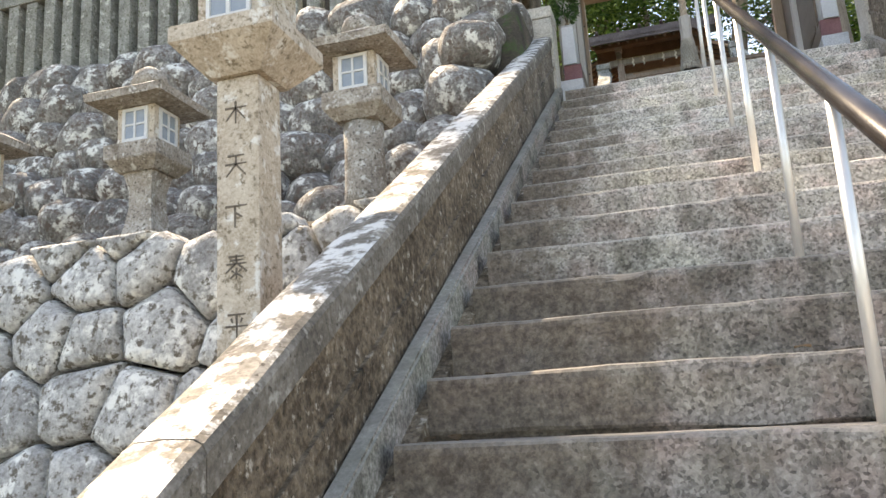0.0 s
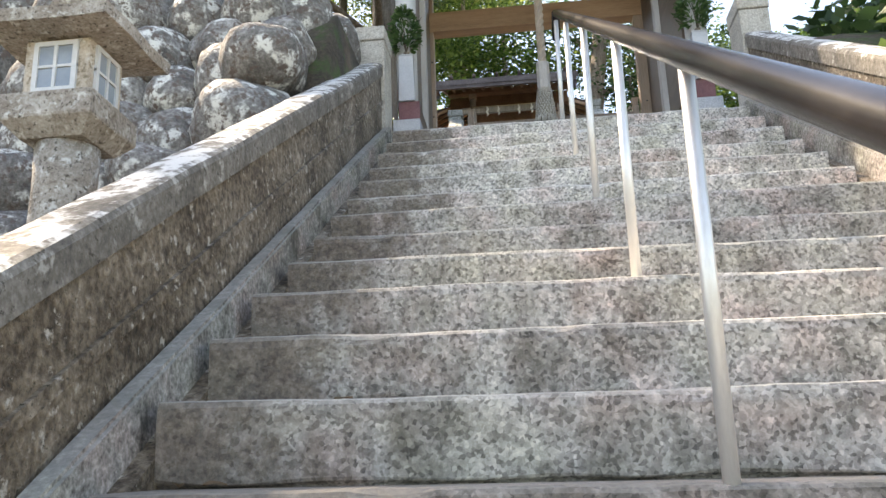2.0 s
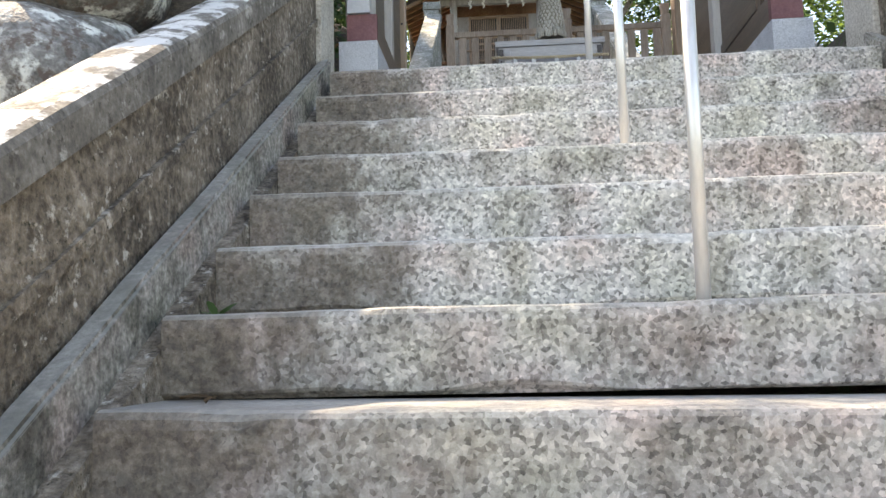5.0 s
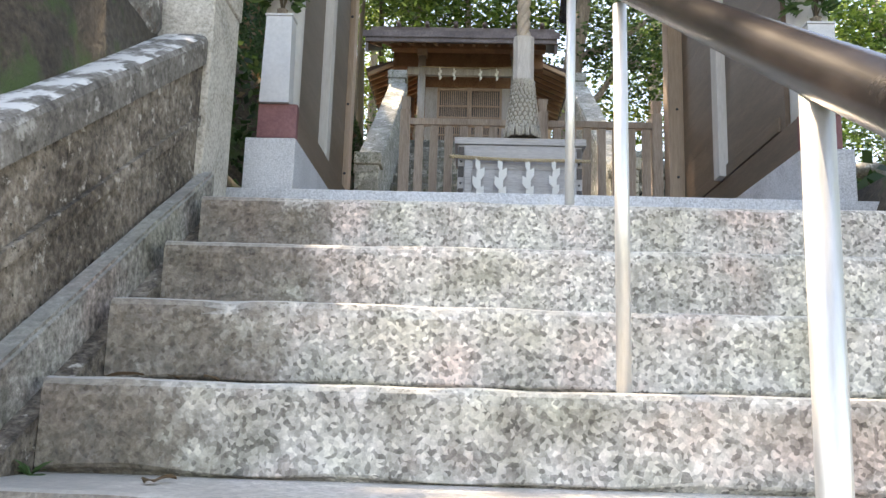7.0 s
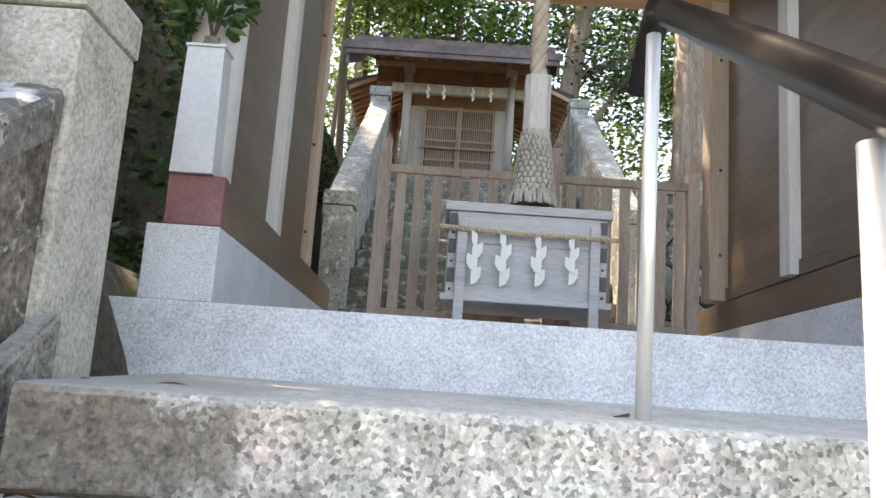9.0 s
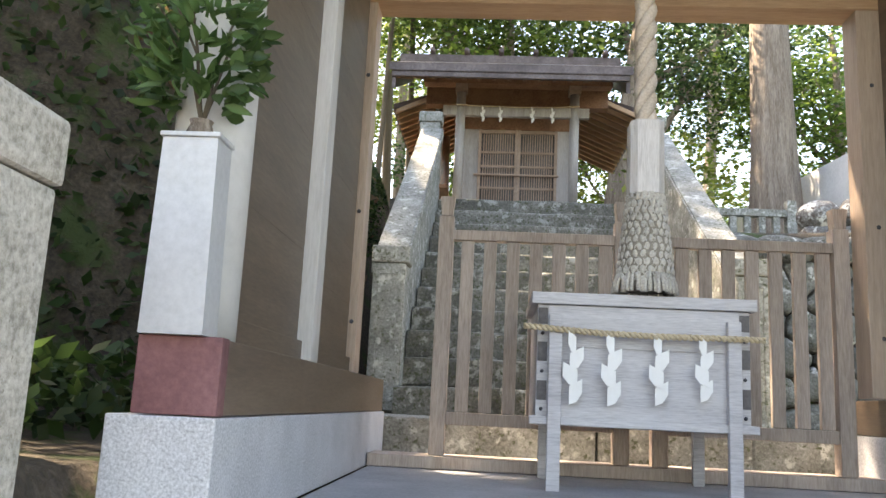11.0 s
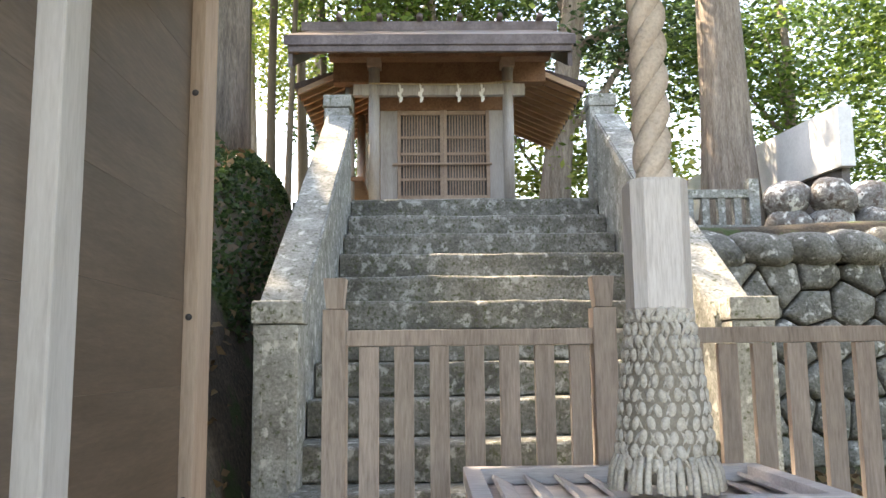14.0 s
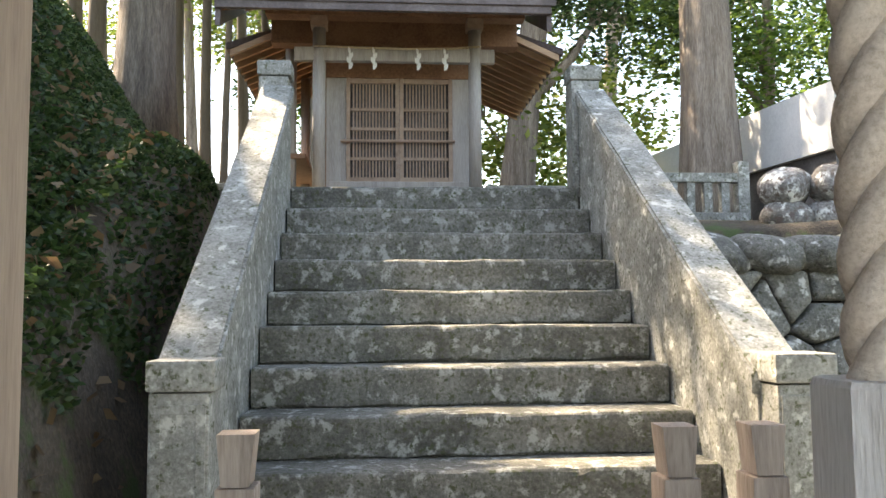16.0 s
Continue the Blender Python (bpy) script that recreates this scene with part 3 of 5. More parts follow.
# end piers
for x0, x1 in ((-.570, -.380), (1.95, 2.14)):
    p = thing("stone_pier", ((x0 + x1) / 2, 6.5, 3.9), "square pale granite pier with a flat cap at the stair head", "pier", "piers at the stair head")
    bm = bmf()
    box(bm, x0, x1, 6.36, 6.64, 3.85, 4.775, .008)
    part("shaft", bm, M["pier"], p)
    bm = bmf()
    box(bm, x0 - .006, x1 + .006, 6.35, 6.65, 4.779, 4.88, .012)
    part("cap", bm, M["pier"], p)

# granite threshold
bm = bmf()
box(bm, -.55, 2.1, 6.955, 7.0, 3.9, 4.247, .005)
whole("granite_sill", bm, M["granite"], "pale blue-grey new granite threshold step", "step", kind="structure")
bm = bmf()
box(bm, -.215, 1.74, 7.0, 9.25, 4.0, 4.25)
whole("floor", bm, M["concrete"], "grey concrete floor of the gate", "floor", kind="structure")

# ---- handrail ----
rail = thing("handrail", (.77, 4.5, 3.0), "steel handrail with dark brown tubular top rail", "handrail")


def railz(y):
    return 4.80 - .615 * (6.25 - y)


for k, y in ((0, 6.285), (3, 5.44), (6, 4.56), (9, 3.64), (12, 2.787), (15, 1.945), (18, NOSE[18][0] + .05), (21, NOSE[21][0] + .05)):
    bm = bmf()
    rod(bm, (.765, y, NOSE[k][1] - (.024 if k > 6 else .01)), (.77, y + (.04 if k == 3 else 0), railz(min(y, 6.25)) - .02), .0145, n=16)
    part("post", bm, M["steel"], rail, "bright steel post", True)
bm = bmf()
tube(bm, [(.77, -.6, railz(-.6)), (.77, 2, railz(2)), (.77, 4, railz(4)), (.77, 6.18, railz(6.18)), (.77, 6.25, railz(6.25) - .002), (.77, 6.31, railz(6.25) - .03), (.77, 6.40, railz(6.25) - .11)], .027, 14)
part("top_rail", bm, M["rail"], rail, "", True)

# ---- gate ----
gate = thing("gate_building", (.7, 8.0, FLOOR), "open wooden worship gate with plank side walls and white front columns", "gate building")
GX0, GX1 = -.30, 1.70
for s, xc in ((-1, -.325), (1, 1.845)):
    bm = bmf()
    box(bm, xc - .1, xc + .1, 6.97, 9.3, 4.249, 4.455, .004)
    part("base_stone", bm, M["granite"], gate, "pale granite base block")
    bm = bmf()
    c2 = -.305 if s < 0 else 1.825
    box(bm, c2 - .075, c2 + .075, 7.02, 9.25, 4.457, 4.595, .004)
    part("ground_sill", bm, M["panel"], gate)
    bm = bmf()
    box(bm, c2 - .078, c2 + .078, 6.975, 7.018, 4.457, 4.597, .004)
    part("sill_end", bm, M["maroon"], gate, "maroon painted sill end")
    cx = -.333 if s < 0 else 1.85
    bm = bmf()
    rod(bm, (cx, 7.12, 4.597), (cx, 7.12, 6.62), .08, n=28)
    part("column", bm, M["white"], gate, "round white column", True)
    px = -.335 if s < 0 else 1.775
    # planks in two bays either side of the mid post
    for ya, yb, joints in ((7.15, 7.90, (4.60, 4.925, 5.252, 5.58, 5.91, 6.24, 6.62)), (8.0, 8.72, (4.60, 4.867, 5.075, 5.283, 5.49, 5.70, 5.91, 6.12, 6.33, 6.62))):
        for z0, z1 in zip(joints, joints[1:]):
            part("plank", box(bmf(), px - .02, px + .02, ya, yb, z0 + .0002, z1 - .0002, .0007), M["panel"], gate)
    part("mid_post", box(bmf(), px - .045 if s < 0 else px - .065, px + .065 if s < 0 else px + .045, 7.902, 7.997, 4.60, 6.62, .005), M["strip"], gate, "pale grey mid post")
    cx = -.33 if s < 0 else 1.715
    part("back_post", box(bmf(), cx - .047, cx + .047, 8.73, 8.86, 4.597, 6.62, .005), M["post"], gate)
    bm = bmf()
    box(bm, px - .03, px + .035, 7.2, 8.73, 4.597, 4.66, .003)
    part("skirting", bm, M["panel"], gate)
for cx, zs in ((-.304, (5.244, 5.824, 4.80)), (1.72, (5.25, 5.83, 4.82))):
    for z in zs:
        bm = bmf()
        bmesh.ops.create_icosphere(bm, subdivisions=2, radius=.009, matrix=Matrix.Translation((cx, 8.730, z)) @ Matrix.Diagonal((1, .5, 1, 1)))
        part("nail", bm, M["iron"], gate, "dark round nail head", True)
for y0, y1, z0, z1 in ((8.72, 8.87, 6.15, 6.36), (7.05, 7.19, 6.62, 6.85), (8.72, 8.87, 6.62, 6.85)):
    bm = bmf()
    box(bm, -.75 if y0 < 8 else -.42, 2.15 if y0 < 8 else 1.82, y0, y1, z0, z1, .005)
    part("cross_beam", bm, M["beam"], gate)
bm = bmf()
prism(bm, [(6.55, 7.0), (8.0, 7.8), (9.45, 7.0), (9.45, 7.08), (8.0, 7.9), (6.55, 7.08)], -.75, 2.2)
part("roof", bm, M["roof"], gate)
for px in (-.335, 1.775):
    part("gable_board", prism(bmf(), [(7.16, 6.622), (8.72, 6.622), (8.72, 7.36), (8.0, 7.76), (7.16, 7.30)], px - .02, px + .02), M["panel"], gate)

# ---- wooden fence behind the box ----
fence = thing("picket_fence", (.83, 8.9, 4.3), "low weathered wooden picket fence with flared post tops", "fence")


def flared(bm, x, y0, y1, z0, z1, w0, w1):
    vs = [bm.verts.new((x + s * w, y, z)) for z, w in ((z0, w0), (z1, w1)) for s, y in ((-1, y0), (1, y0), (1, y1), (-1, y1))]
    for f in ((3, 2, 1, 0), (4, 5, 6, 7), (0, 1, 5, 4), (1, 2, 6, 5), (2, 3, 7, 6), (3, 0, 4, 7)):
        bm.faces.new([vs[i] for i in f])


for x in (.043, .765, .915, 1.63):
    bm = bmf()
    box(bm, x - .031, x + .031, 8.86, 8.93, 4.30, 5.268, .003)
    part("post", bm, M["fence"], fence)
    bm = bmf()
    flared(bm, x, 8.865, 8.925, 5.270, 5.352, .022, .030)
    part("post_cap", bm, M["fence"], fence)
for a, b, n in ((.075, .733, 7), (.947, 1.598, 7)):
    bm = bmf()
    box(bm, a, b, 8.87, 8.92, 5.170, 5.212, .003)
    part("top_rail", bm, M["fence"], fence)
    bm = bmf()
    box(bm, a, b, 8.87, 8.92, 4.42, 4.47, .003)
    part("bottom_rail", bm, M["fence"], fence)
    for i in range(n):
        x = a + (b - a) * (i + .5) / n + .012
        bm = bmf()
        box(bm, x - .026, x + .026, 8.88, 8.905, 4.472, 5.168, .002)
        part("picket", bm, M["fence"], fence)
bm = bmf()
box(bm, -.22, 1.76, 8.8, 9.0, 4.252, 4.30, .004)
whole("fence_sill", bm, M["fence"], "flat weathered timber sill under the fence", "sill", kind="structure")

whole("bamboo_pole", rod(bmf(), (.965, 9.06, 4.20), (.965, 9.03, 5.20), .017, .015, 12), M["rope"], "yellow bamboo pole standing behind the fence", "pole", soft=True)

# ---- offering box ----
ob_box = thing("offering_box", (.733, 8.45, FLOOR), "silver-grey wooden offering box with slatted top", "offering box")
bm = bmf()
box(bm, .395, 1.072, 8.225, 8.69, 4.45, 4.835, .003)
part("body", bm, M["boxwood"], ob_box)
for (a, b, c, d) in ((.375, 1.092, 8.205, 8.245), (.375, 1.092, 8.67, 8.71), (.375, .415, 8.245, 8.67), (1.052, 1.092, 8.245, 8.67)):
    bm = bmf()
    box(bm, a, b, c, d, 4.837, 4.875, .003)
    part("top_rim", bm, M["boxwood"], ob_box)
for x in (.432, .995):
    for y in (8.192, 8.67):
        bm = bmf()
        box(bm, x, x + .042, y, y + .028, FLOOR, 4.80, .003)
        part("leg", bm, M["boxwood"], ob_box)
for i in range(9):
    x = .44 + i * .073
    bm = bmf()
    prism(bm, [(8.245, 4.842), (8.67, 4.842), (8.67, 4.85), (8.245, 4.85)], x, x + .05)
    bmesh.ops.rotate(bm, verts=bm.verts, cent=(x + .025, 8.4, 4.846), matrix=Matrix.Rotation(radians(28), 3, "Y"))
    part("slat", bm, M["boxwood"], ob_box)

# ---- upper stairs ----
ustair = thing("stair_upper", (.65, UY, UZ - URISE), "mossy stone steps with lichen up to the shrine", "stairs", kind="structure")
for k in range(11):
    bm = step_bm(UXL, UXR, URUN + .03 if k else .7, URISE, k + 40, .010)
    ob = part("step", bm, M["upstep"], ustair)
    ob.location = (0, UY - URUN * k, UZ - URISE * k)


def utop(y):
    return 5.36 + (y - 10.4) * (7.02 - 5.36) / (12.87 - 10.4)


for s, x0, x1 in ((-1, -.47, -.30), (1, 1.595, 1.765)):
    w = thing("parapet", ((x0 + x1) / 2, 11.5, 5), "lichened stone parapet beside the shrine stairs", "wall", kind="structure")
    slope_prism(x0, x1, 10.36, 12.87, utop, -.085, -1.3, M["upwall"], "panel", "", w, wear=.008)
    slope_prism(x0 - .02, x1 + .02, 10.36, 12.87, utop, 0, -.083, M["upwall"], "coping", "", w, wear=.006, bev=.012)
    for y0, y1, z0, z1, xa in ((10.22, 10.42, 4.45, 5.395, x0 - .0), (12.87, 13.07, 6.3, 7.19, x0 - .05)):
        p = thing("stone_post", (xa, y0, z0), "square grey stone newel post with flat cap", "post", "newel posts")
        bm = bmf()
        box(bm, xa - .01 + .02, xa + .2, y0 + .01, y1 - .01, z0, z1 - .105, .006)
        part("shaft", bm, M["upwall"], p)
        bm = bmf()
        box(bm, xa, xa + .22, y0, y1, z1 - .10, z1, .012)
        part("cap", bm, M["upwall"], p)
        for a, b, c, d in ((xa + .02, xa + .05, z0 + .05, z1 - .14), (xa + .16, xa + .19, z0 + .05, z1 - .14), (xa + .05, xa + .16, z1 - .17, z1 - .14), (xa + .05, xa + .16, z0 + .05, z0 + .08)):
            part("panel_border", box(bmf(), a, b, y0 + .003, y0 + .012, c, d, .002), M["upwall"], p)
bm = bmf()
box(bm, -.75, 2.2, 12.9, 16.5, 6.0, 6.345)
whole("shrine_terrace", bm, M["upstep"], "mossy stone terrace under the shrine", "terrace", kind="structure")


# ---- shrine ----
shrine = thing("shrine", (.41, 14.2, 6.345), "small wooden shrine with dark copper roof and latticed doors", "shrine")
SX = (-.165, .978)
for x in SX:
    bm = bmf()
    rod(bm, (x, 13.5, 6.345), (x, 13.5, 7.62), .047, n=20)
    part("pillar", bm, M["spillar"], shrine, "silvered round pillar", True)
    bm = bmf()
    box(bm, x - .06, x + .06, 13.43, 13.57, 7.622, 7.70, .006)
    part("bracket_block", bm, M["lattice"], shrine)
bm = bmf()
box(bm, -.345, 1.125, 13.47, 13.53, 7.375, 7.478, .006)
part("tie_beam", bm, M["spillar"], shrine)
for y0, y1, z0, z1 in ((13.43, 13.57, 7.702, 7.78), (13.78, 13.92, 7.60, 7.80)):
    bm = bmf()
    box(bm, -.55, 1.35, y0, y1, z0, z1, .006)
    part("purlin", bm, M["shrine"], shrine)
# hall walls: board either side of the doors, then sides and back
for x0, x1 in ((-.13, .02), (.835, .985)):
    bm = bmf()
    box(bm, x0, x1, 13.78, 13.83, 6.345, 7.43, .003)
    part("side_board", bm, M["spillar"], shrine)
for x0, x1, y0, y1 in ((-.16, -.11, 13.83, 15.4), (.965, 1.015, 13.83, 15.4), (-.11, .965, 15.35, 15.4)):
    bm = bmf()
    box(bm, x0, x1, y0, y1, 6.345, 7.80, .003)
    part("hall_wall", bm, M["shrine"], shrine)
bm = bmf()
box(bm, -.13, .985, 13.77, 13.83, 7.335, 7.60, .003)
part("lintel_board", bm, M["shrine"], shrine)
# sheet behind the lattice, with the shade of the hall put into its colour
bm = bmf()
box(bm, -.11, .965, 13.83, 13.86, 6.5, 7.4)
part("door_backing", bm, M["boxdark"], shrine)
bm = bmf()
box(bm, -.13, .985, 13.74, 13.84, 6.345, 6.53, .005)
part("threshold", bm, M["spillar"], shrine)
for a, b in ((.022, .427), (.429, .834)):
    door = part("lattice_door", box(bmf(), a, a + .03, 13.765, 13.80, 6.531, 7.334, .002), M["lattice"], shrine, "latticed wooden door")
    def bar(x0, x1, z0, z1, y0=13.775, y1=13.79):
        ob = part("lattice_bar", box(bmf(), x0, x1, y0, y1, z0, z1), M["lattice"], door)
    bar(b - .03, b, 6.531, 7.334, 13.765, 13.80)
    for z in (6.531, 6.70, 6.93, 7.08, 7.295):
        bar(a + .03, b - .03, z, z + (.035 if z in (6.531, 7.295) else .02), 13.770, 13.798)
    for i in range(13):
        x = a + .03 + (b - a - .06) * (i + 1) / 14
        bar(x - .0055, x + .0055, 6.566, 7.295)
bm = bmf()
tube(bm, [(-.02, 13.745, 6.84), (.41, 13.74, 6.84), (.85, 13.745, 6.84)], .011, 10)
part("door_bar", bm, M["lattice"], shrine)
# front roof sheet, rafters below it, fascia
bm = bmf()
prism(bm, [(12.86, 7.585), (14.35, 8.26), (14.35, 8.32), (12.86, 7.67)], -.83, 1.46, .004)
part("front_roof", bm, M["roof"], shrine)
bm = bmf()
box(bm, -.80, 1.43, 12.875, 12.91, 7.535, 7.60, .004)
part("fascia", bm, M["roof"], shrine)
for i in range(13):
    x = -.74 + i * 2.11 / 14
    bm = bmf()
    prism(bm, [(12.92, 7.53), (13.9, 7.92), (13.9, 7.97), (12.92, 7.585)], x - .018, x + .018)
    part("rafter", bm, M["shrine"], shrine)
for x in (-.80, 1.40):
    bm = bmf()
    prism(bm, [(12.9, 7.42), (14.3, 8.05), (14.3, 8.25), (12.9, 7.58)], x, x + .035, .003)
    part("bargeboard", bm, M["roof"], shrine)
bm = bmf()
box(bm, -.92, 1.55, 14.27, 14.47, 8.28, 8.38, .01)
part("ridge", bm, M["roof"], shrine)
for i in range(6):
    x = -.55 + i * .385
    bm = bmf()
    rod(bm, (x, 14.2, 8.405), (x, 14.56, 8.405), .03, n=16)
    part("ridge_log", bm, M["roof"], shrine, "short dark ridge log", True)
# hall roof to both sides
for s in (-1, 1):
    xo, xi, xw = (-.92, .41, -.30) if s < 0 else (1.75, .41, 1.10)
    bm = bmf()
    vs = [bm.verts.new(c) for c in ((xo, 13.95, 7.60), (xo, 16.1, 7.60), (xi, 16.1, 8.20), (xi, 14.45, 8.20), (xo, 13.95, 7.65), (xo, 16.1, 7.65), (xi, 16.1, 8.28), (xi, 14.45, 8.28))]
    for f in ((0, 1, 2, 3), (4, 5, 6, 7), (0, 1, 5, 4), (1, 2, 6, 5), (2, 3, 7, 6), (3, 0, 4, 7)):
        bm.faces.new([vs[i] for i in f])
    part("hall_roof", bm, M["roof"], shrine)
    # lighter orange wood than the front rafters: their sunlit glow is painted in
    for i in range(13):
        y = 14.0 + i * 2.05 / 12
        bm = bmf()
        vs = [bm.verts.new((xo + (xi - xo) * u, y + dy, 7.595 + .60 * u - dz)) for dy in (-.018, .018) for u, dz in ((0.02, 0), (.75, 0), (.75, .05), (0.02, .05))]
        for f in ((0, 1, 2, 3), (4, 5, 6, 7), (0, 1, 5, 4), (1, 2, 6, 5), (2, 3, 7, 6), (3, 0, 4, 7)):
            bm.faces.new([vs[i] for i in f])
        part("side_rafter", bm, M["beam"], shrine, "rafter coloured orange as if lit")
    if s > 0:
        continue
    bm = bmf()
    box(bm, min(xw, xw + s * .45), max(xw, xw + s * .45) , 13.95, 15.4, 6.74, 6.78, .003)
    part("veranda", bm, M["shrine"], shrine)
    for y in (14.0, 15.3):
        bm = bmf()
        rod(bm, (xw + s * .12, y, 6.345), (xw + s * .12, y, 7.75), .045, n=14)
        part("side_pillar", bm, M["spillar"], shrine, "", True)


# ---- paper streamers and ropes ----
def shide(x, y, z, size, turn=0.0):
    """A folded zigzag of white paper hanging from (x, y, z)."""
    bm = bmf()
    w, h = size * .17, size * .25
    lobes = ((-.10, .55, 1.1), (.24, .95, 1.1), (-.22, 1.0, 1.1), (.20, .9, 1.15))
    for i, (sx, sw, sh) in enumerate(lobes):
        top, wd, hh = -i * h * .76, w * sw, h * sh
        dx, dy = sx * w, (0, .006, -.004, .007)[i]
        k = 1 if i % 2 else -1
        vs = [(-wd * .5, -hh * (.30 if k > 0 else 0)), (wd * .5, -hh * (0 if k > 0 else .30)), (wd * .52, -hh * .55), (wd * (.5 if k < 0 else .1), -hh * (1.05 if k < 0 else .92)), (-wd * (.5 if k > 0 else .1), -hh * (1.05 if k > 0 else .92)), (-wd * .52, -hh * .6)]
        q = []
        for yy in (0, .0012):
            q.append([bm.verts.new((x + math.cos(turn) * (a + dx), y + dy + yy + math.sin(turn) * a * .4 - .006 * c / h, z + top + c)) for a, c in vs])
        bm.faces.new(q[0]), bm.faces.new(q[1][::-1])
        for j in range(6):
            bm.faces.new((q[0][j], q[1][j], q[1][(j + 1) % 6], q[0][(j + 1) % 6]))
    return bm


for x, s in ((.509, .27), (.629, .27), (.777, .26), (.917, .24)):
    whole("paper_streamer", shide(x, 8.176, 4.752, s, random.uniform(-.25, .25)), M["paper"], "white zigzag paper streamer hanging on the offering box", "paper streamer", "streamers on the box")
for x in (.06, .235, .555, .755):
    whole("paper_streamer", shide(x, 13.44, 7.47, .19), M["paper"], "small white paper streamer hanging under the shrine beam", "paper streamer", "streamers on the shrine")


def strands(bm, pts, r, count=3, pitch=.11, n=7, steps=10):
    """Twisted strands about a line of points."""
    pts = [Vector(p) for p in pts]
    path, acc = [], 0
    for a, b in zip(pts, pts[1:]):
        m = max(2, int((b - a).length / pitch * steps))
        path += [(a.lerp(b, i / m), (b - a).normalized()) for i in range(m)]
    path.append((pts[-1], (pts[-1] - pts[-2]).normalized()))
    for k in range(count):
        acc, line_pts, last = 2 * math.pi * k / count, [], None
        for p, d in path:
            acc += (0 if last is None else (p - last).length) / pitch * 2 * math.pi
            last = p
            s = d.cross(Vector((.3, .9, .2))).normalized()
            u = d.cross(s)
            line_pts.append(p + (s * math.cos(acc) + u * math.sin(acc)) * r * .52)
        tube(bm, line_pts, r * .56, n)
    return bm


bm = bmf()
strands(bm, [(.352, 8.19, 4.760), (.47, 8.182, 4.752), (.60, 8.181, 4.745), (.78, 8.181, 4.742), (.95, 8.182, 4.744), (1.108, 8.19, 4.745)], .0105, 2, .035)
whole("straw_rope", bm, M["rope"], "thin twisted straw rope tied across the offering box", "rope", soft=True)
bm = bmf()
strands(bm, [(-.2, 13.45, 7.475), (.1, 13.45, 7.468), (.45, 13.45, 7.462), (.8, 13.45, 7.47), (1.02, 13.45, 7.49)], .009, 2, .05, n=5)
whole("straw_rope", bm, M["rope"], "thin straw rope strung along the shrine beam", "rope", soft=True)

bell = thing("bell_rope", (.748, 8.27, 4.885), "thick twisted bell rope with wooden sleeve and knotted tassel", "bell rope")
BX, BY = .748, 8.27
part("rope", strands(bmf(), [(BX, BY, 5.46), (BX, BY, 6.0), (BX, BY + .02, 6.62)], .037, 3, .20, n=10, steps=14), M["hemp"], bell, "", True)
bm = bmf()
ring = [(u * .057, v * .057) for u, v in ((.62, -1), (1, -.62), (1, .62), (.62, 1), (-.62, 1), (-1, .62), (-1, -.62), (-.62, -1))]
layers = [[bm.verts.new((BX + u * k, BY + v * k, 5.222 + z)) for u, v in ring] for k, z in ((.965, 0), (1, .004), (1, .25), (.96, .256))]
for lo, hi in zip(layers, layers[1:]):
    for i in range(8):
        bm.faces.new((lo[i], lo[(i + 1) % 8], hi[(i + 1) % 8], hi[i]))
bm.faces.new(layers[0][::-1]), bm.faces.new(layers[-1])
part("sleeve", bm, M["sleeve"], bell, "weathered wooden sleeve with chamfered corners")
# core in a darker hemp: shade between the knots put into the colour
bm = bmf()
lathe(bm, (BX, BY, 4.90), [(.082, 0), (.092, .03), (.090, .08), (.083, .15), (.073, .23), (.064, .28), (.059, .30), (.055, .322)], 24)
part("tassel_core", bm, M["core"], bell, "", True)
bm = bmf()
for row in range(12):
    z = 4.935 + row * .0250
    u = (z - 4.93) / .29
    r = .091 - .032 * u ** 1.1
    for i in range(19):
        a = 2 * math.pi * (i + .5 * (row % 2) + random.uniform(-.12, .12)) / 19
        t = Matrix.Translation((BX + r * math.cos(a), BY + r * math.sin(a), z + random.uniform(-.002, .002))) @ Matrix.Rotation(a, 4, "Z") @ Matrix.Rotation(random.uniform(-.35, .35), 4, "X") @ Matrix.Diagonal((.0085, .33 * 2 * math.pi * r / 19, .0150, 1))
        bmesh.ops.create_icosphere(bm, subdivisions=2, radius=1, matrix=t)
    for i in range(38):
        a = 2 * math.pi * i / 38 + random.uniform(-.05, .05)
        d = .165 * (1 if i % 2 else -1)
        tube(bm, [(BX + (r + .001) * math.cos(a), BY + (r + .001) * math.sin(a), z - .013), (BX + (r + .004) * math.cos(a + d / 2), BY + (r + .004) * math.sin(a + d / 2), z), (BX + (r - .002) * math.cos(a + d), BY + (r - .002) * math.sin(a + d), z + .014)], .0030, 4)
ob = part("tassel_knot", bm, M["tassel"], bell, "rows of knotted cord", True)
tagged(ob, kind="stuff")
bm = bmf()
for i in range(44):
    a = 2 * math.pi * i / 44 + random.uniform(-.05, .05)
    r = .086 + random.uniform(-.006, .006)
    tube(bm, [(BX + r * math.cos(a), BY + r * math.sin(a), 4.95), (BX + (r + .012) * math.cos(a), BY + (r + .012) * math.sin(a), 4.92), (BX + (r + .016) * math.cos(a), BY + (r + .016) * math.sin(a), 4.882 + random.uniform(0, .008))], [.006, .007, .008], 5)
tagged(part("fringe", bm, M["tassel"], bell, "frayed cord fringe", True), kind="stuff")
bm = bmf()
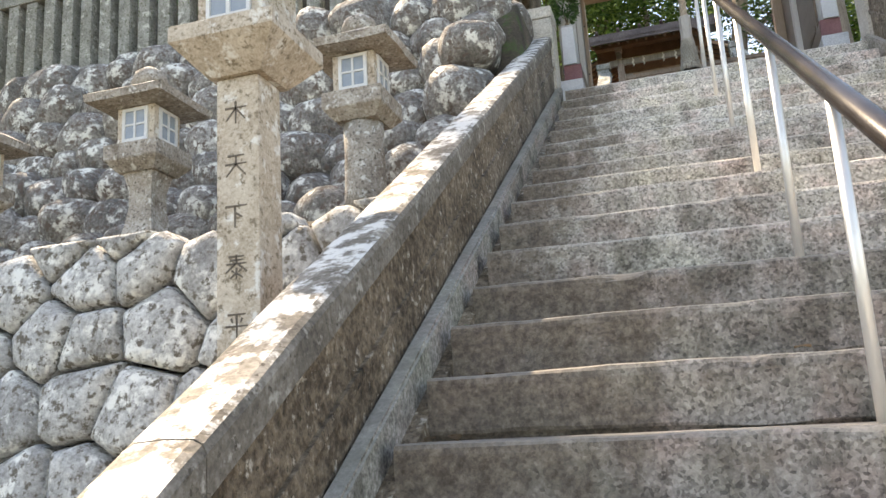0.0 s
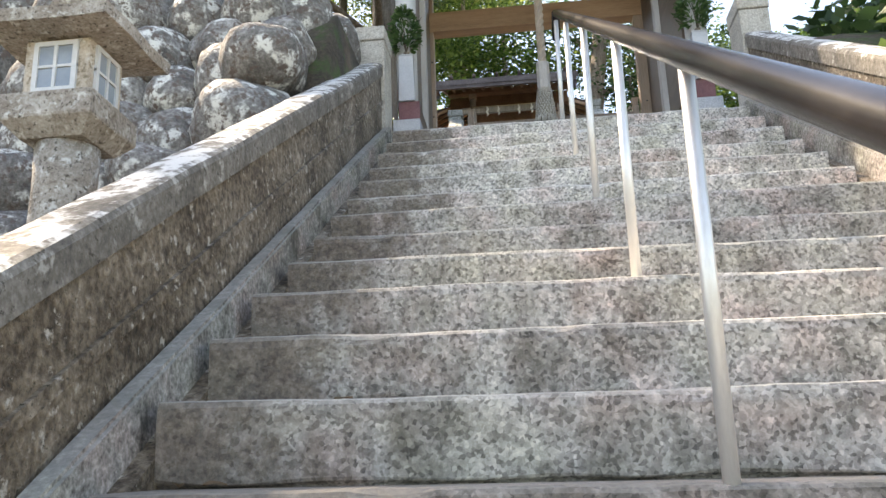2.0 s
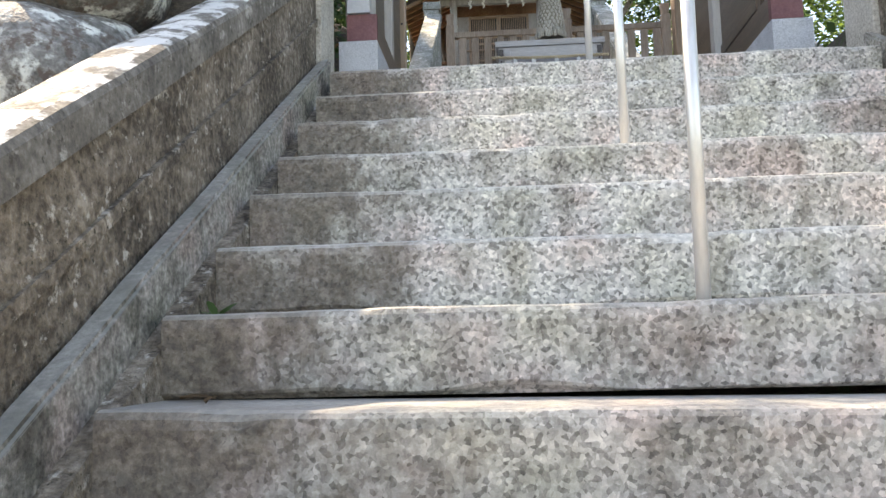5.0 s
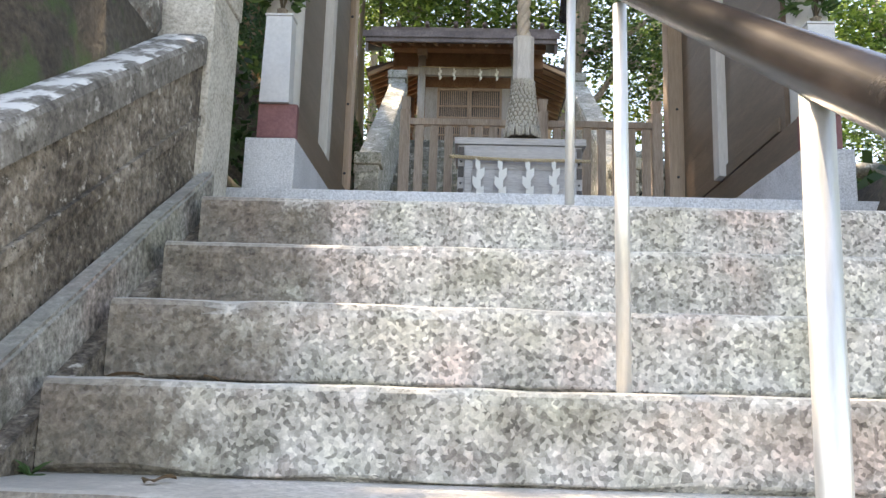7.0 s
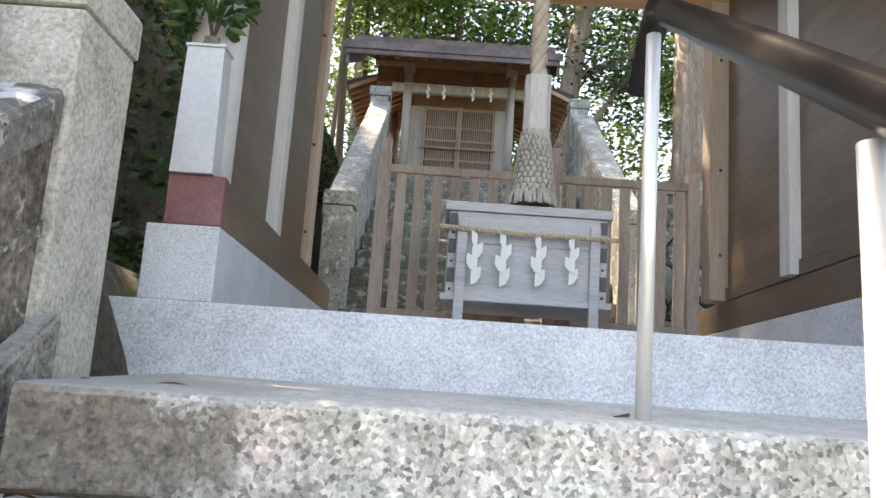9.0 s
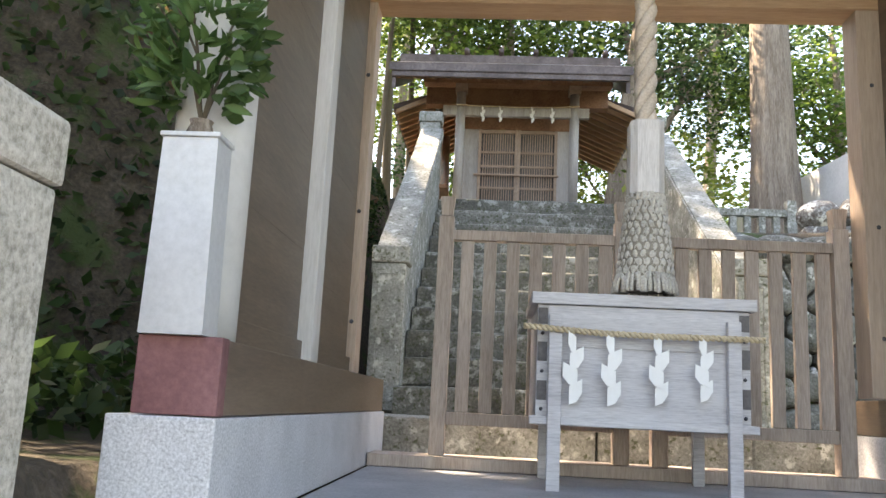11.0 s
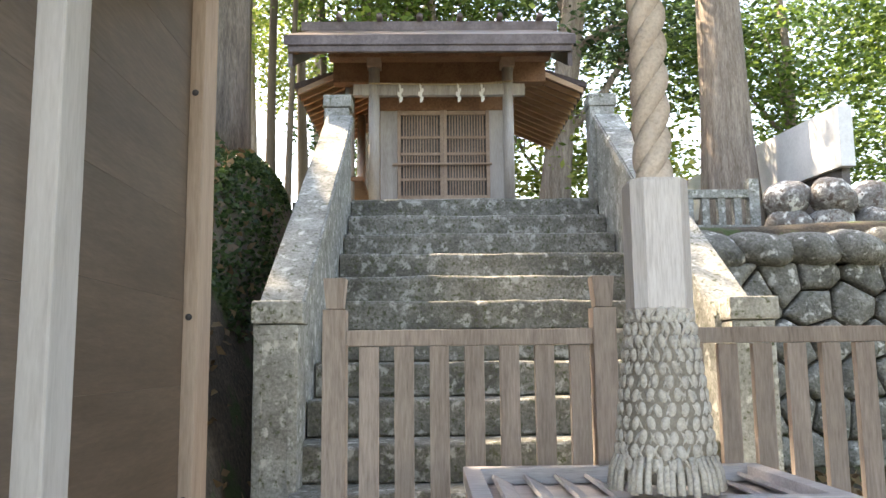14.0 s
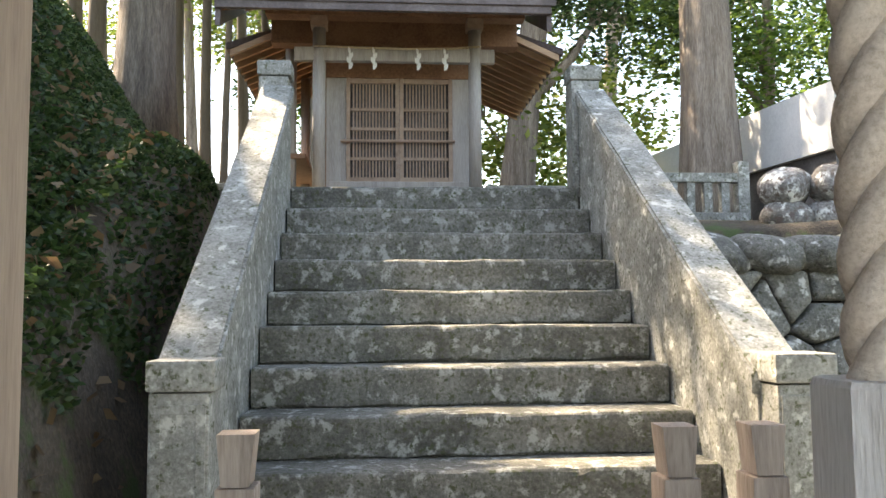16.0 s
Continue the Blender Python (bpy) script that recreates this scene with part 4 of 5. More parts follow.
for i in range(32):
    a, zc = 2 * math.pi * (i // 2 + .5 * (i % 2)) / 16, (5.203, 5.219)[i % 2]
    t = Matrix.Translation((BX + .057 * math.cos(a), BY + .057 * math.sin(a), zc)) @ Matrix.Diagonal((.012, .012, .0095, 1))
    bmesh.ops.create_icosphere(bm, subdivisions=1, radius=1, matrix=t)
tagged(part("collar", bm, M["tassel"], bell, "", True), kind="stuff")

# finger joints and iron studs on the corners of the box
for x0, x1 in ((.397, .428), (1.039, 1.070)):
    for z0, z1 in ((4.772, 4.825), (4.652, 4.714), (4.528, 4.590)):
        part("finger_joint", box(bmf(), x0, x1, 8.2215, 8.2245, z0, z1), M["boxdark"], ob_box, "dark end-grain joint")
    for z in (4.742, 4.62, 4.50):
        bm = bmf()
        bmesh.ops.create_icosphere(bm, subdivisions=1, radius=.007, matrix=Matrix.Translation(((x0 + x1) / 2, 8.224, z)))
        part("stud", bm, M["iron"], ob_box, "dark iron stud")
part("front_plank", box(bmf(), .43, 1.037, 8.218, 8.2235, 4.70, 4.834, .001), M["boxwood"], ob_box)
part("bottom_rail", box(bmf(), .375, 1.092, 8.205, 8.2235, 4.452, 4.478, .003), M["boxwood"], ob_box)

# ---- flower boxes on the gate columns ----
def leaf_cloud(n, centre, radii, size, seed, clumps=0, clump_r=.3, upright=.3, long=1.6):
    """Leaf blades scattered in an ellipsoid, in clumps if asked; returns verts and faces."""
    rng = np.random.default_rng(seed)
    if clumps:
        d = rng.normal(size=(clumps, 3))
        d /= np.linalg.norm(d, axis=1)[:, None]
        cc = d * (rng.random((clumps, 1)) ** .45) * radii
        p = cc[rng.integers(0, clumps, n)] + rng.normal(size=(n, 3)) * clump_r * np.array([1, 1, .6])
    else:
        d = rng.normal(size=(n, 3))
        d /= np.linalg.norm(d, axis=1)[:, None]
        p = d * (rng.random((n, 1)) ** .4) * radii
    p = p + np.array(centre)
    a = rng.normal(size=(n, 3))
    a[:, 2] *= upright
    a /= np.linalg.norm(a, axis=1)[:, None]
    b = np.cross(a, rng.normal(size=(n, 3)))
    b /= np.linalg.norm(b, axis=1)[:, None]
    s = size * rng.uniform(.6, 1.3, (n, 1))
    a, b = a * s * long / 2, b * s / 2
    v = np.stack([p - a, p + b * .9 - a * .1, p + a, p - b * .9 - a * .1], 1).reshape(-1, 3)
    return v, np.arange(4 * n).reshape(-1, 4)


def cloud_mesh(name, mat, *args, **kw):
    v, f = leaf_cloud(*args, **kw)
    me = bpy.data.meshes.new(name)
    me.from_pydata(v.tolist(), [], f.tolist())
    me.materials.append(mat)
    return me


for x in (-.318, 1.835):
    fb = thing("flower_box", (x, 7.03, 4.597), "white metal flower box on the gate sill", "flower box", "flower boxes")
    bm = bmf()
    flared(bm, x, 6.955, 7.035, 4.598, 4.962, .059, .052)
    part("body", bm, M["metalw"], fb)
    bm = bmf()
    box(bm, x - .057, x + .057, 6.95, 7.039, 4.963, 4.972, .002)
    part("lid", bm, M["metalw"], fb)
    sp = thing("evergreen_sprig", (x, 7.0, 4.973), "cut evergreen sprigs standing in a small brown vase", "plant", "sprigs in vases")
    part("vase", lathe(bmf(), (x, 7.0, 4.973), [(.024, 0), (.027, .012), (.020, .028), (.023, .035)], 14), M["bark"], sp, "", True)
    rng = np.random.default_rng(int(100 + x * 10))
    for k in range(7):
        a, t = rng.uniform(0, 6.28), rng.uniform(.25, .75)
        tip = (x + t * .19 * math.cos(a), 7.0 + t * .16 * math.sin(a), 5.14 + rng.uniform(0, .22))
        part("stem", tube(bmf(), [(x, 7.0, 5.0), ((x + tip[0]) / 2 * .5 + x * .5, (7.0 + tip[1]) / 2, (5.0 + tip[2]) / 2), tip], [.004, .003, .002], 5), M["bamboo"], sp)
    bm = bmf()
    for k in range(430):
        a, h = rng.uniform(0, 6.28), rng.uniform(0, 1)
        r = .03 + .088 * math.sin(math.pi * min(1, h + .12)) * rng.uniform(.4, 1)
        c = Vector((x - .015 + r * math.cos(a), 7.0 + r * .9 * math.sin(a), 5.03 + h * .35))
        d = Vector((math.cos(a) + rng.normal() * .5, math.sin(a) + rng.normal() * .5, rng.uniform(-.3, .8))).normalized()
        sd2 = d.cross(Vector((rng.normal(), rng.normal(), rng.normal()))).normalized()
        nn = d.cross(sd2)
        L, W = rng.uniform(.034, .058), rng.uniform(.008, .013)
        row = [(0, .15), (.3, .9), (.6, 1), (.85, .55), (1, .05)]
        lv = [[bm.verts.new(c + d * L * u + sd2 * W * w * q + nn * (.006 * (q != 0) - .02 * u * u)) for q in (-1, 0, 1)] for u, w in row]
        for r0, r1 in zip(lv, lv[1:]):
            for q in (0, 1):
                bm.faces.new((r0[q], r0[q + 1], r1[q + 1], r1[q]))
    tagged(part("leaf", bm, M["sakaki"], sp, "glossy pointed green leaves", True), kind="stuff")

# plaque over the back beam
pl = thing("name_plaque", (.85, 8.6, 6.42), "small dark framed plaque above the rope", "plaque")
part("board", box(bmf(), .70, 1.0, 8.66, 8.70, 6.40, 6.60, .003), M["boxdark"], pl)
for a in ((.685, 1.015, 6.385, 6.402), (.685, 1.015, 6.598, 6.615), (.685, .70, 6.402, 6.598), (1.0, 1.015, 6.402, 6.598)):
    part("frame", box(bmf(), a[0], a[1], 8.65, 8.70, a[2], a[3], .002), M["lattice"], pl)


# ---- stones ----
def boulder_mesh(seed, sub=3, amp=.22, mat="boulder"):
    bm = bmf()
    bmesh.ops.create_icosphere(bm, subdivisions=sub, radius=1)
    off = Vector((seed * 7.3, seed * 1.9, seed * 4.1))
    for v in bm.verts:
        c = v.co.copy()
        v.co *= 1 + amp * noise.noise(c * .9 + off) + amp * .35 * noise.noise(c * 2.3 + off)
        for ax in range(3):
            v.co[ax] = math.copysign(abs(v.co[ax]) ** .85, v.co[ax])
    return done(bm, "boulder", M[mat], True)


BOULDERS = [boulder_mesh(i + 1) for i in range(9)]
MOSSY = [boulder_mesh(i + 21, mat="mossrock") for i in range(5)]


def boulder(parent, x, y, z, r, flat=(1, 1, 1), kinds=BOULDERS):
    ob = new("boulder", random.choice(kinds))
    ob.location = (x, y, z)
    ob.rotation_euler = (random.uniform(-.5, .5), random.uniform(-.5, .5), random.uniform(0, 6.28))
    ob.scale = (r * flat[0], r * flat[1], r * flat[2])
    return put(ob, parent)


bw = thing("boulder_wall", (-2.5, 5.1, 2.4), "retaining wall of rounded lichened boulders on the terrace", "boulder wall", kind="structure")
for row in range(8):
    v = row / 7
    y, z = 4.62 + .95 * v, 2.45 + 2.05 * v
    x = -.62 - (row % 2) * .14
    while x > -5.6:
        r = random.uniform(.185, .265)
        boulder(bw, x - r, y + random.uniform(-.05, .05), z + random.uniform(-.05, .05), r, (1.15, .95, .95))
        x -= r * 1.62
for i in range(13):
    boulder(bw, -.85 - i * .34, 5.75 + random.uniform(-.05, .05), 4.66 + random.uniform(-.04, .05), .20, (1.15, 1, .75))

for x, y, z, r in ((-.88, 5.72, 4.50, .27), (-1.42, 5.80, 4.62, .29), (-2.0, 5.85, 4.66, .27), (-.80, 6.2, 4.62, .24), (-1.2, 6.5, 4.75, .27), (-.82, 5.2, 4.02, .22), (-.9, 7.0, 4.6, .22)):
    boulder(bw, x, y, z, r, (1.2, 1, .85))
tam = thing("stone_fence", (-3.2, 6.0, 4.6), "row of square grey stone palings with lichen", "fence")
part("base_rail", box(bmf(), -5.9, -.95, 5.9, 6.06, 4.55, 4.80, .01), M["upwall"], tam)
for i in range(23):
    x = -1.06 - i * .212
    part("paling", box(bmf(), x - .06, x + .06, 5.92, 6.04, 4.802, 5.75 + random.uniform(-.01, .01), .008), M["upwall"], tam)
part("top_rail", box(bmf(), -5.9, -.95, 5.91, 6.05, 5.762, 5.86, .01), M["upwall"], tam)


def cells(u0, u1, v0, v1, size, seed):
    """Irregular polygon cells that fill a rectangle."""
    rng = random.Random(seed)
    pts, r = [], 0
    v = v0 - size / 2
    while v < v1 + size:
        u = u0 - size + (r % 2) * size / 2
        while u < u1 + size:
            pts.append((u + rng.uniform(-.30, .30) * size, v + rng.uniform(-.26, .26) * size))
            u += size
        v += size * .84
        r += 1
    out = []
    for p in pts:
        if not (u0 - size / 3 < p[0] < u1 + size / 3 and v0 - size / 3 < p[1] < v1 + size / 3):
            continue
        poly = [(u0, v0), (u1, v0), (u1, v1), (u0, v1)]
        for q in pts:
            dx, dy = q[0] - p[0], q[1] - p[1]
            if q == p or dx * dx + dy * dy > (2.6 * size) ** 2:
                continue
            mx, my = (p[0] + q[0]) / 2, (p[1] + q[1]) / 2
            res = []
            for (ax, ay), (bx, by) in zip(poly, poly[1:] + poly[:1]):
                da, db = (ax - mx) * dx + (ay - my) * dy, (bx - mx) * dx + (by - my) * dy
                if da <= 0:
                    res.append((ax, ay))
                if (da < 0 < db) or (db < 0 < da):
                    t = da / (da - db)
                    res.append((ax + (bx - ax) * t, ay + (by - ay) * t))
            poly = res
            if len(poly) < 3:
                break
        if len(poly) >= 3:
            out.append(poly)
    return out


def fitted_stone(parent, poly, place, mat, gap=.013, bulge=.05):
    """One stone from a cell outline: rounded corners, domed front. place(u, v, depth) gives the world point."""
    cu, cv = sum(p[0] for p in poly) / len(poly), sum(p[1] for p in poly) / len(poly)
    size = max(math.hypot(p[0] - cu, p[1] - cv) for p in poly)
    if size < .05:
        return
    ring = []
    for a, b in zip(poly, poly[1:] + poly[:1]):
        for t in (.06, .35, .65, .94):
            ring.append((a[0] + (b[0] - a[0]) * t, a[1] + (b[1] - a[1]) * t))
    bm = bmf()
    layers = []
    for k, dep in ((1 - gap / size, .14), (1 - gap / size, .0), (.93 - gap / size, -bulge * .6), (.7, -bulge * .95), (.35, -bulge * 1.08)):
        layers.append([bm.verts.new(place(cu + (u - cu) * k, cv + (v - cv) * k, dep + (.022 * noise.noise((u * 5, v * 5, dep * 9)) if dep < 0 else 0))) for u, v in ring])
    n = len(ring)
    for a, b in zip(layers, layers[1:]):
        for i in range(n):
            bm.faces.new((a[i], a[(i + 1) % n], b[(i + 1) % n], b[i]))
    bm.faces.new(layers[-1])
    ob = part("stone", bm, mat, parent, "", True)


lw = thing("fitted_stone_wall", (-2.5, 2.8, -.1), "retaining wall of closely fitted pale lichened stones", "stone wall", kind="structure")
part("backing", prism(bmf(), [(2.58, -.2), (2.97, 2.29), (3.12, 2.29), (3.12, -.2)], -5.5, -.575), M["joint"], lw, "dark joints")
for poly in cells(-5.4, -.58, .2, 2.33, .31, 5):
    fitted_stone(lw, poly, lambda u, v, d: (u, 2.47 + .165 * v + d * .9, v), M["cutstone"])

rw = thing("fitted_stone_wall", (3.2, 12.3, 4.4), "low wall of fitted grey stones beside the shrine stairs", "stone wall", kind="structure")
part("backing", box(bmf(), 1.9, 6.0, 12.37, 12.6, 4.3, 5.74), M["joint"], rw, "dark joints")
for poly in cells(1.86, 5.8, 4.4, 5.78, .29, 9):
    fitted_stone(rw, poly, lambda u, v, d: (u, 12.16 + .05 * v - .25 + d * .9 + .1, v), M["mossrock"])
cb = thing("boulder_course", (3.2, 12.4, 5.75), "row of flat mossy boulders topping the stone wall", "boulders", kind="structure")
for i in range(13):
    boulder(cb, 1.95 + i * .33, 12.38 + random.uniform(-.04, .04), 5.875, .20, (1.2, 1.0, .62), MOSSY)
for i in range(8):
    boulder(cb, 3.35 + (i % 4) * .34, 13.5 + random.uniform(-.05, .05), 6.22 + (i // 4) * .24, .18, (1.1, 1, .85))


# ---- lanterns ----
def stone_lantern(x, y, z, zp, round_post, label):
    """Stone lantern: base, post up to zp, platform, fire box with glazed windows, roof and finial."""
    t = thing("stone_lantern", (x, y, z), label, "stone lantern", "lanterns on the terrace")
    n, turn = (4, math.pi / 4)
    bm = bmf()
    lathe(bm, (x, y, z - .03), [(.26, 0), (.25, .09), (.17, .14)], n, turn)
    roughen(bm, .012, 5)
    part("base", bm, M["lantern"], t)
    bm, h = bmf(), zp - z - .111
    if round_post:
        lathe(bm, (x, y, z + .111), [(.125, 0), (.118, h * .3), (.112, h * .7), (.116, h)], 24)
        part("post", bm, M["lantern"], t, "round post", True)
    else:
        lathe(bm, (x, y, z + .111), [(.16, 0), (.125, h * .25), (.105, h * .5), (.105, h * .75), (.14, h)], n, turn)
        part("post", bm, M["lantern"], t, "waisted square post")
    bm = bmf()
    lathe(bm, (x, y, zp + .001), [(.17, 0), (.245, .06), (.25, .07), (.25, .155)], n, turn)
    roughen(bm, .006, 7)
    part("platform", bm, M["lantern"], t)
    f0, f1, hw = zp + .158, zp + .39, .125
    fire = part("fire_box", box(bmf(), x - hw, x + hw, y - hw, y + hw, f0, f1, .006), M["pillar"], t, "warm stone fire box")
    for ny in (True, False):
        def slab(u0, u1, z0, z1, out):
            bm = bmf()
            if ny:
                return box(bm, x + u0, x + u1, y - hw - out, y - hw - .001, z0, z1)
            return box(bm, x + hw + .001, x + hw + out, y + u0, y + u1, z0, z1)
        m0, m1 = f0 + .035, f1 - .03
        part("window", slab(-.07, .07, m0, m1, .005), M["glass"], fire, "glazed lantern window")
        for a0, a1 in ((-.085, -.066), (.066, .085), (-.006, .006)):
            part("window_frame", slab(a0, a1, m0, m1, .013), M["white"], fire)
        for z0, z1 in ((m0 - .02, m0), (m1, m1 + .018), ((m0 + m1) / 2 - .005, (m0 + m1) / 2 + .005)):
            part("window_frame", slab(-.085, .085, z0, z1, .012), M["white"], fire)
    bm = bmf()
    lathe(bm, (x, y, f1 + .001), [(.20, 0), (.36, .015), (.37, .06), (.26, .10), (.14, .15)], n, turn)
    bmesh.ops.subdivide_edges(bm, edges=bm.edges[:], cuts=2, use_grid_fill=True)
    roughen(bm, .012, 5)
    part("roof", bm, M["lantern"], t, "lichened overhanging roof")
    bm = bmf()
    lathe(bm, (x, y, f1 + .152), [(.08, 0), (.11, .04), (.09, .10), (.03, .14)], 12)
    part("finial", bm, M["lantern"], t, "", True)


stone_lantern(-1.215, 4.13, 2.50, 3.165, True, "grey lichened stone lantern with round post and glazed box")
stone_lantern(-2.52, 3.98, 2.50, 3.02, False, "lichened stone lantern with waisted post and glazed box")
stone_lantern(-3.75, 3.9, 2.50, 2.95, False, "lichened stone lantern with waisted post and glazed box")

ped = thing("tall_lantern", (-.958, 2.40, -.14), "tall square granite lantern pillar with carved characters", "stone lantern")
part("shaft", box(bmf(), -1.037, -.880, 2.32, 2.477, -.146, 2.66, .006), M["pillar"], ped, "carved square shaft")
bm = bmf()
lathe(bm, (-.958, 2.40, 2.662), [(.14, 0), (.27, .105), (.275, .11), (.275, .165), (.265, .17)], 4, math.pi / 4)
part("platform", bm, M["pillar"], ped, "square bevelled platform")
fbx = part("fire_box", box(bmf(), -1.083, -.833, 2.275, 2.525, 2.834, 3.14, .006), M["pillar"], ped)
part("window", box(bmf(), -1.03, -.886, 2.268, 2.2745, 2.87, 3.10), M["glass"], fbx, "glazed window")
for a in ((-1.042, -1.028), (-.888, -.874), (-.965, -.951)):
    part("window_frame", box(bmf(), a[0], a[1], 2.26, 2.272, 2.86, 3.11), M["white"], fbx)
for z in (2.856, 3.10):
    part("window_frame", box(bmf(), -1.042, -.874, 2.261, 2.2725, z, z + .014), M["white"], fbx)
bm = bmf()
lathe(bm, (-.958, 2.40, 3.142), [(.2, 0), (.36, .02), (.37, .08), (.2, .18), (.05, .24)], 4, math.pi / 4)
part("roof", bm, M["lantern"], ped)
# carved characters as strokes: (u0, v0, u1, v1) in a unit square
G_TREE = [(0, .7, 1, .7), (.5, 1, .5, 0), (.5, .68, .05, .15), (.5, .68, .95, .15)]
G_BELOW = [(0, .9, 1, .9), (.45, .9, .45, 0), (.5, .6, .8, .4)]
G_HEAVEN = [(.12, .88, .88, .88), (0, .52, 1, .52), (.5, .88, .5, .5), (.5, .5, .05, 0), (.5, .5, .95, 0)]
G_PEACE = [(.15, .92, .85, .92), (.2, .77, .8, .77), (.05, .62, .95, .62), (.5, 1, .5, .62), (.45, .62, .02, .28), (.55, .62, .98, .28), (.5, .46, .5, 0), (.28, .36, .40, .26), (.72, .38, .60, .28), (.48, .22, .2, .03), (.52, .22, .8, .03)]
G_FLAT = [(.1, .92, .9, .92), (0, .45, 1, .45), (.5, .9, .5, 0), (.25, .78, .32, .6), (.75, .78, .68, .6)]
for glyph, zc in ((G_TREE, 2.533), (G_HEAVEN, 2.349), (G_BELOW, 2.174), (G_PEACE, 2.003), (G_FLAT, 1.814)):
    character = None
    for u0, v0, u1, v1 in glyph:
        p0, p1 = Vector((-1.004 + u0 * .08, 2.318, zc - .04 + v0 * .08)), Vector((-1.004 + u1 * .08, 2.318, zc - .04 + v1 * .08))
        d = (p1 - p0).normalized()
        side = Vector((-d.z, 0, d.x)) * .0038
        f = Vector((0, .004, 0))
        bm = bmf()
        vs = [bm.verts.new(c) for c in (p0 - side, p1 - side * .6, p1 + side * .6, p0 + side, p0 - side + f, p1 - side * .6 + f, p1 + side * .6 + f, p0 + side + f)]
        for q in ((0, 1, 2, 3), (4, 5, 6, 7), (0, 1, 5, 4), (1, 2, 6, 5), (2, 3, 7, 6), (3, 0, 4, 7)):
            bm.faces.new([vs[i] for i in q])
        if character is None:
            character = part("carved_character", bm, M["ink"], ped)
        else:
            part("stroke", bm, M["ink"], character)

# ---- behind the gate: paving, low fence, white slab ----
pv = thing("paving", (.6, 9.7, 4.3), "worn flat stone paving at the foot of the shrine stairs", "paving", kind="structure")
for x0, x1, y0, y1 in ((-.62, .02, 9.35, 10.2), (.03, .72, 9.3, 9.84), (.73, 1.40, 9.3, 9.84), (1.41, 2.0, 9.35, 10.2), (-.62, -.48, 10.21, 10.6)):
    part("slab", box(bmf(), x0, x1, y0, y1, 4.2, 4.44 + random.uniform(-.008, .008), .012), M["upwall"], pv)

lf = thing("low_fence", (3.0, 14.3, 6.2), "low grey stone railing with square palings", "fence")
for x0, x1, y in ((1.25, 2.0, 15.0), (2.2, 3.32, 14.25)):
    part("rail", box(bmf(), x0, x1, y, y + .09, 6.62, 6.70, .008), M["upwall"], lf)
    part("base", box(bmf(), x0, x1, y - .02, y + .11, 6.2, 6.36, .008), M["upwall"], lf)
    x = x0 + .06
    while x < x1 - .05:
        part("paling", box(bmf(), x, x + .07, y + .01, y + .08, 6.362, 6.618, .004), M["upwall"], lf)
        x += .15
part("post", box(bmf(), 3.3, 3.40, 14.24, 14.36, 6.2, 6.80, .008), M["upwall"], lf)
lf2 = thing("low_fence", (-1.2, 16.5, 6.3), "low pale stone kerb rail on the terrace edge", "fence")
part("rail", box(bmf(), -1.9, -.5, 16.4, 16.5, 6.85, 6.93, .008), M["upwall"], lf2)
for i in range(6):
    part("paling", box(bmf(), -1.85 + i * .25, -1.77 + i * .25, 16.41, 16.49, 6.3, 6.848, .004), M["upwall"], lf2)

ws = thing("white_slab", (4.2, 16, 6.4), "long white rendered slab wall on a dark base", "wall slab")
bm = bmf()
vs = [bm.verts.new(c) for z in (6.98, 7.59) for c in ((4.33, 14.5, z), (4.47, 14.5, z), (4.20, 18.2, z), (3.86, 18.2, z))]
for q in ((0, 1, 2, 3), (4, 5, 6, 7), (0, 1, 5, 4), (1, 2, 6, 5), (2, 3, 7, 6), (3, 0, 4, 7)):
    bm.faces.new([vs[i] for i in q])
part("slab", bm, M["slab"], ws)
bm = bmf()
vs = [bm.verts.new(c) for z in (6.0, 6.978) for c in ((4.38, 14.6, z), (4.46, 14.6, z), (4.18, 18.1, z), (3.94, 18.1, z))]
for q in ((0, 1, 2, 3), (4, 5, 6, 7), (0, 1, 5, 4), (1, 2, 6, 5), (2, 3, 7, 6), (3, 0, 4, 7)):
    bm.faces.new([vs[i] for i in q])
part("base", bm, M["boxdark"], ws)


# ---- trees ----
CROWNS = {}
for key, mat in (("A", "leafA"), ("B", "leafB"), ("C", "leafC")):
    CROWNS["fine " + key] = [cloud_mesh("crown", M[mat], 3600, (0, 0, 0), np.array([1.8, 1.8, 1.3]), .071, 31 + i + ord(key), clumps=46, clump_r=.24) for i in range(3)]
for key, mat, size in (("A", "leafA", .085), ("B", "leafB", .085), ("C", "leafC", .10)):
    CROWNS[key] = [cloud_mesh("crown", M[mat], 3000, (0, 0, 0), np.array([1.8, 1.8, 1.3]), size, 11 + i + ord(key), clumps=42, clump_r=.25) for i in range(3)]


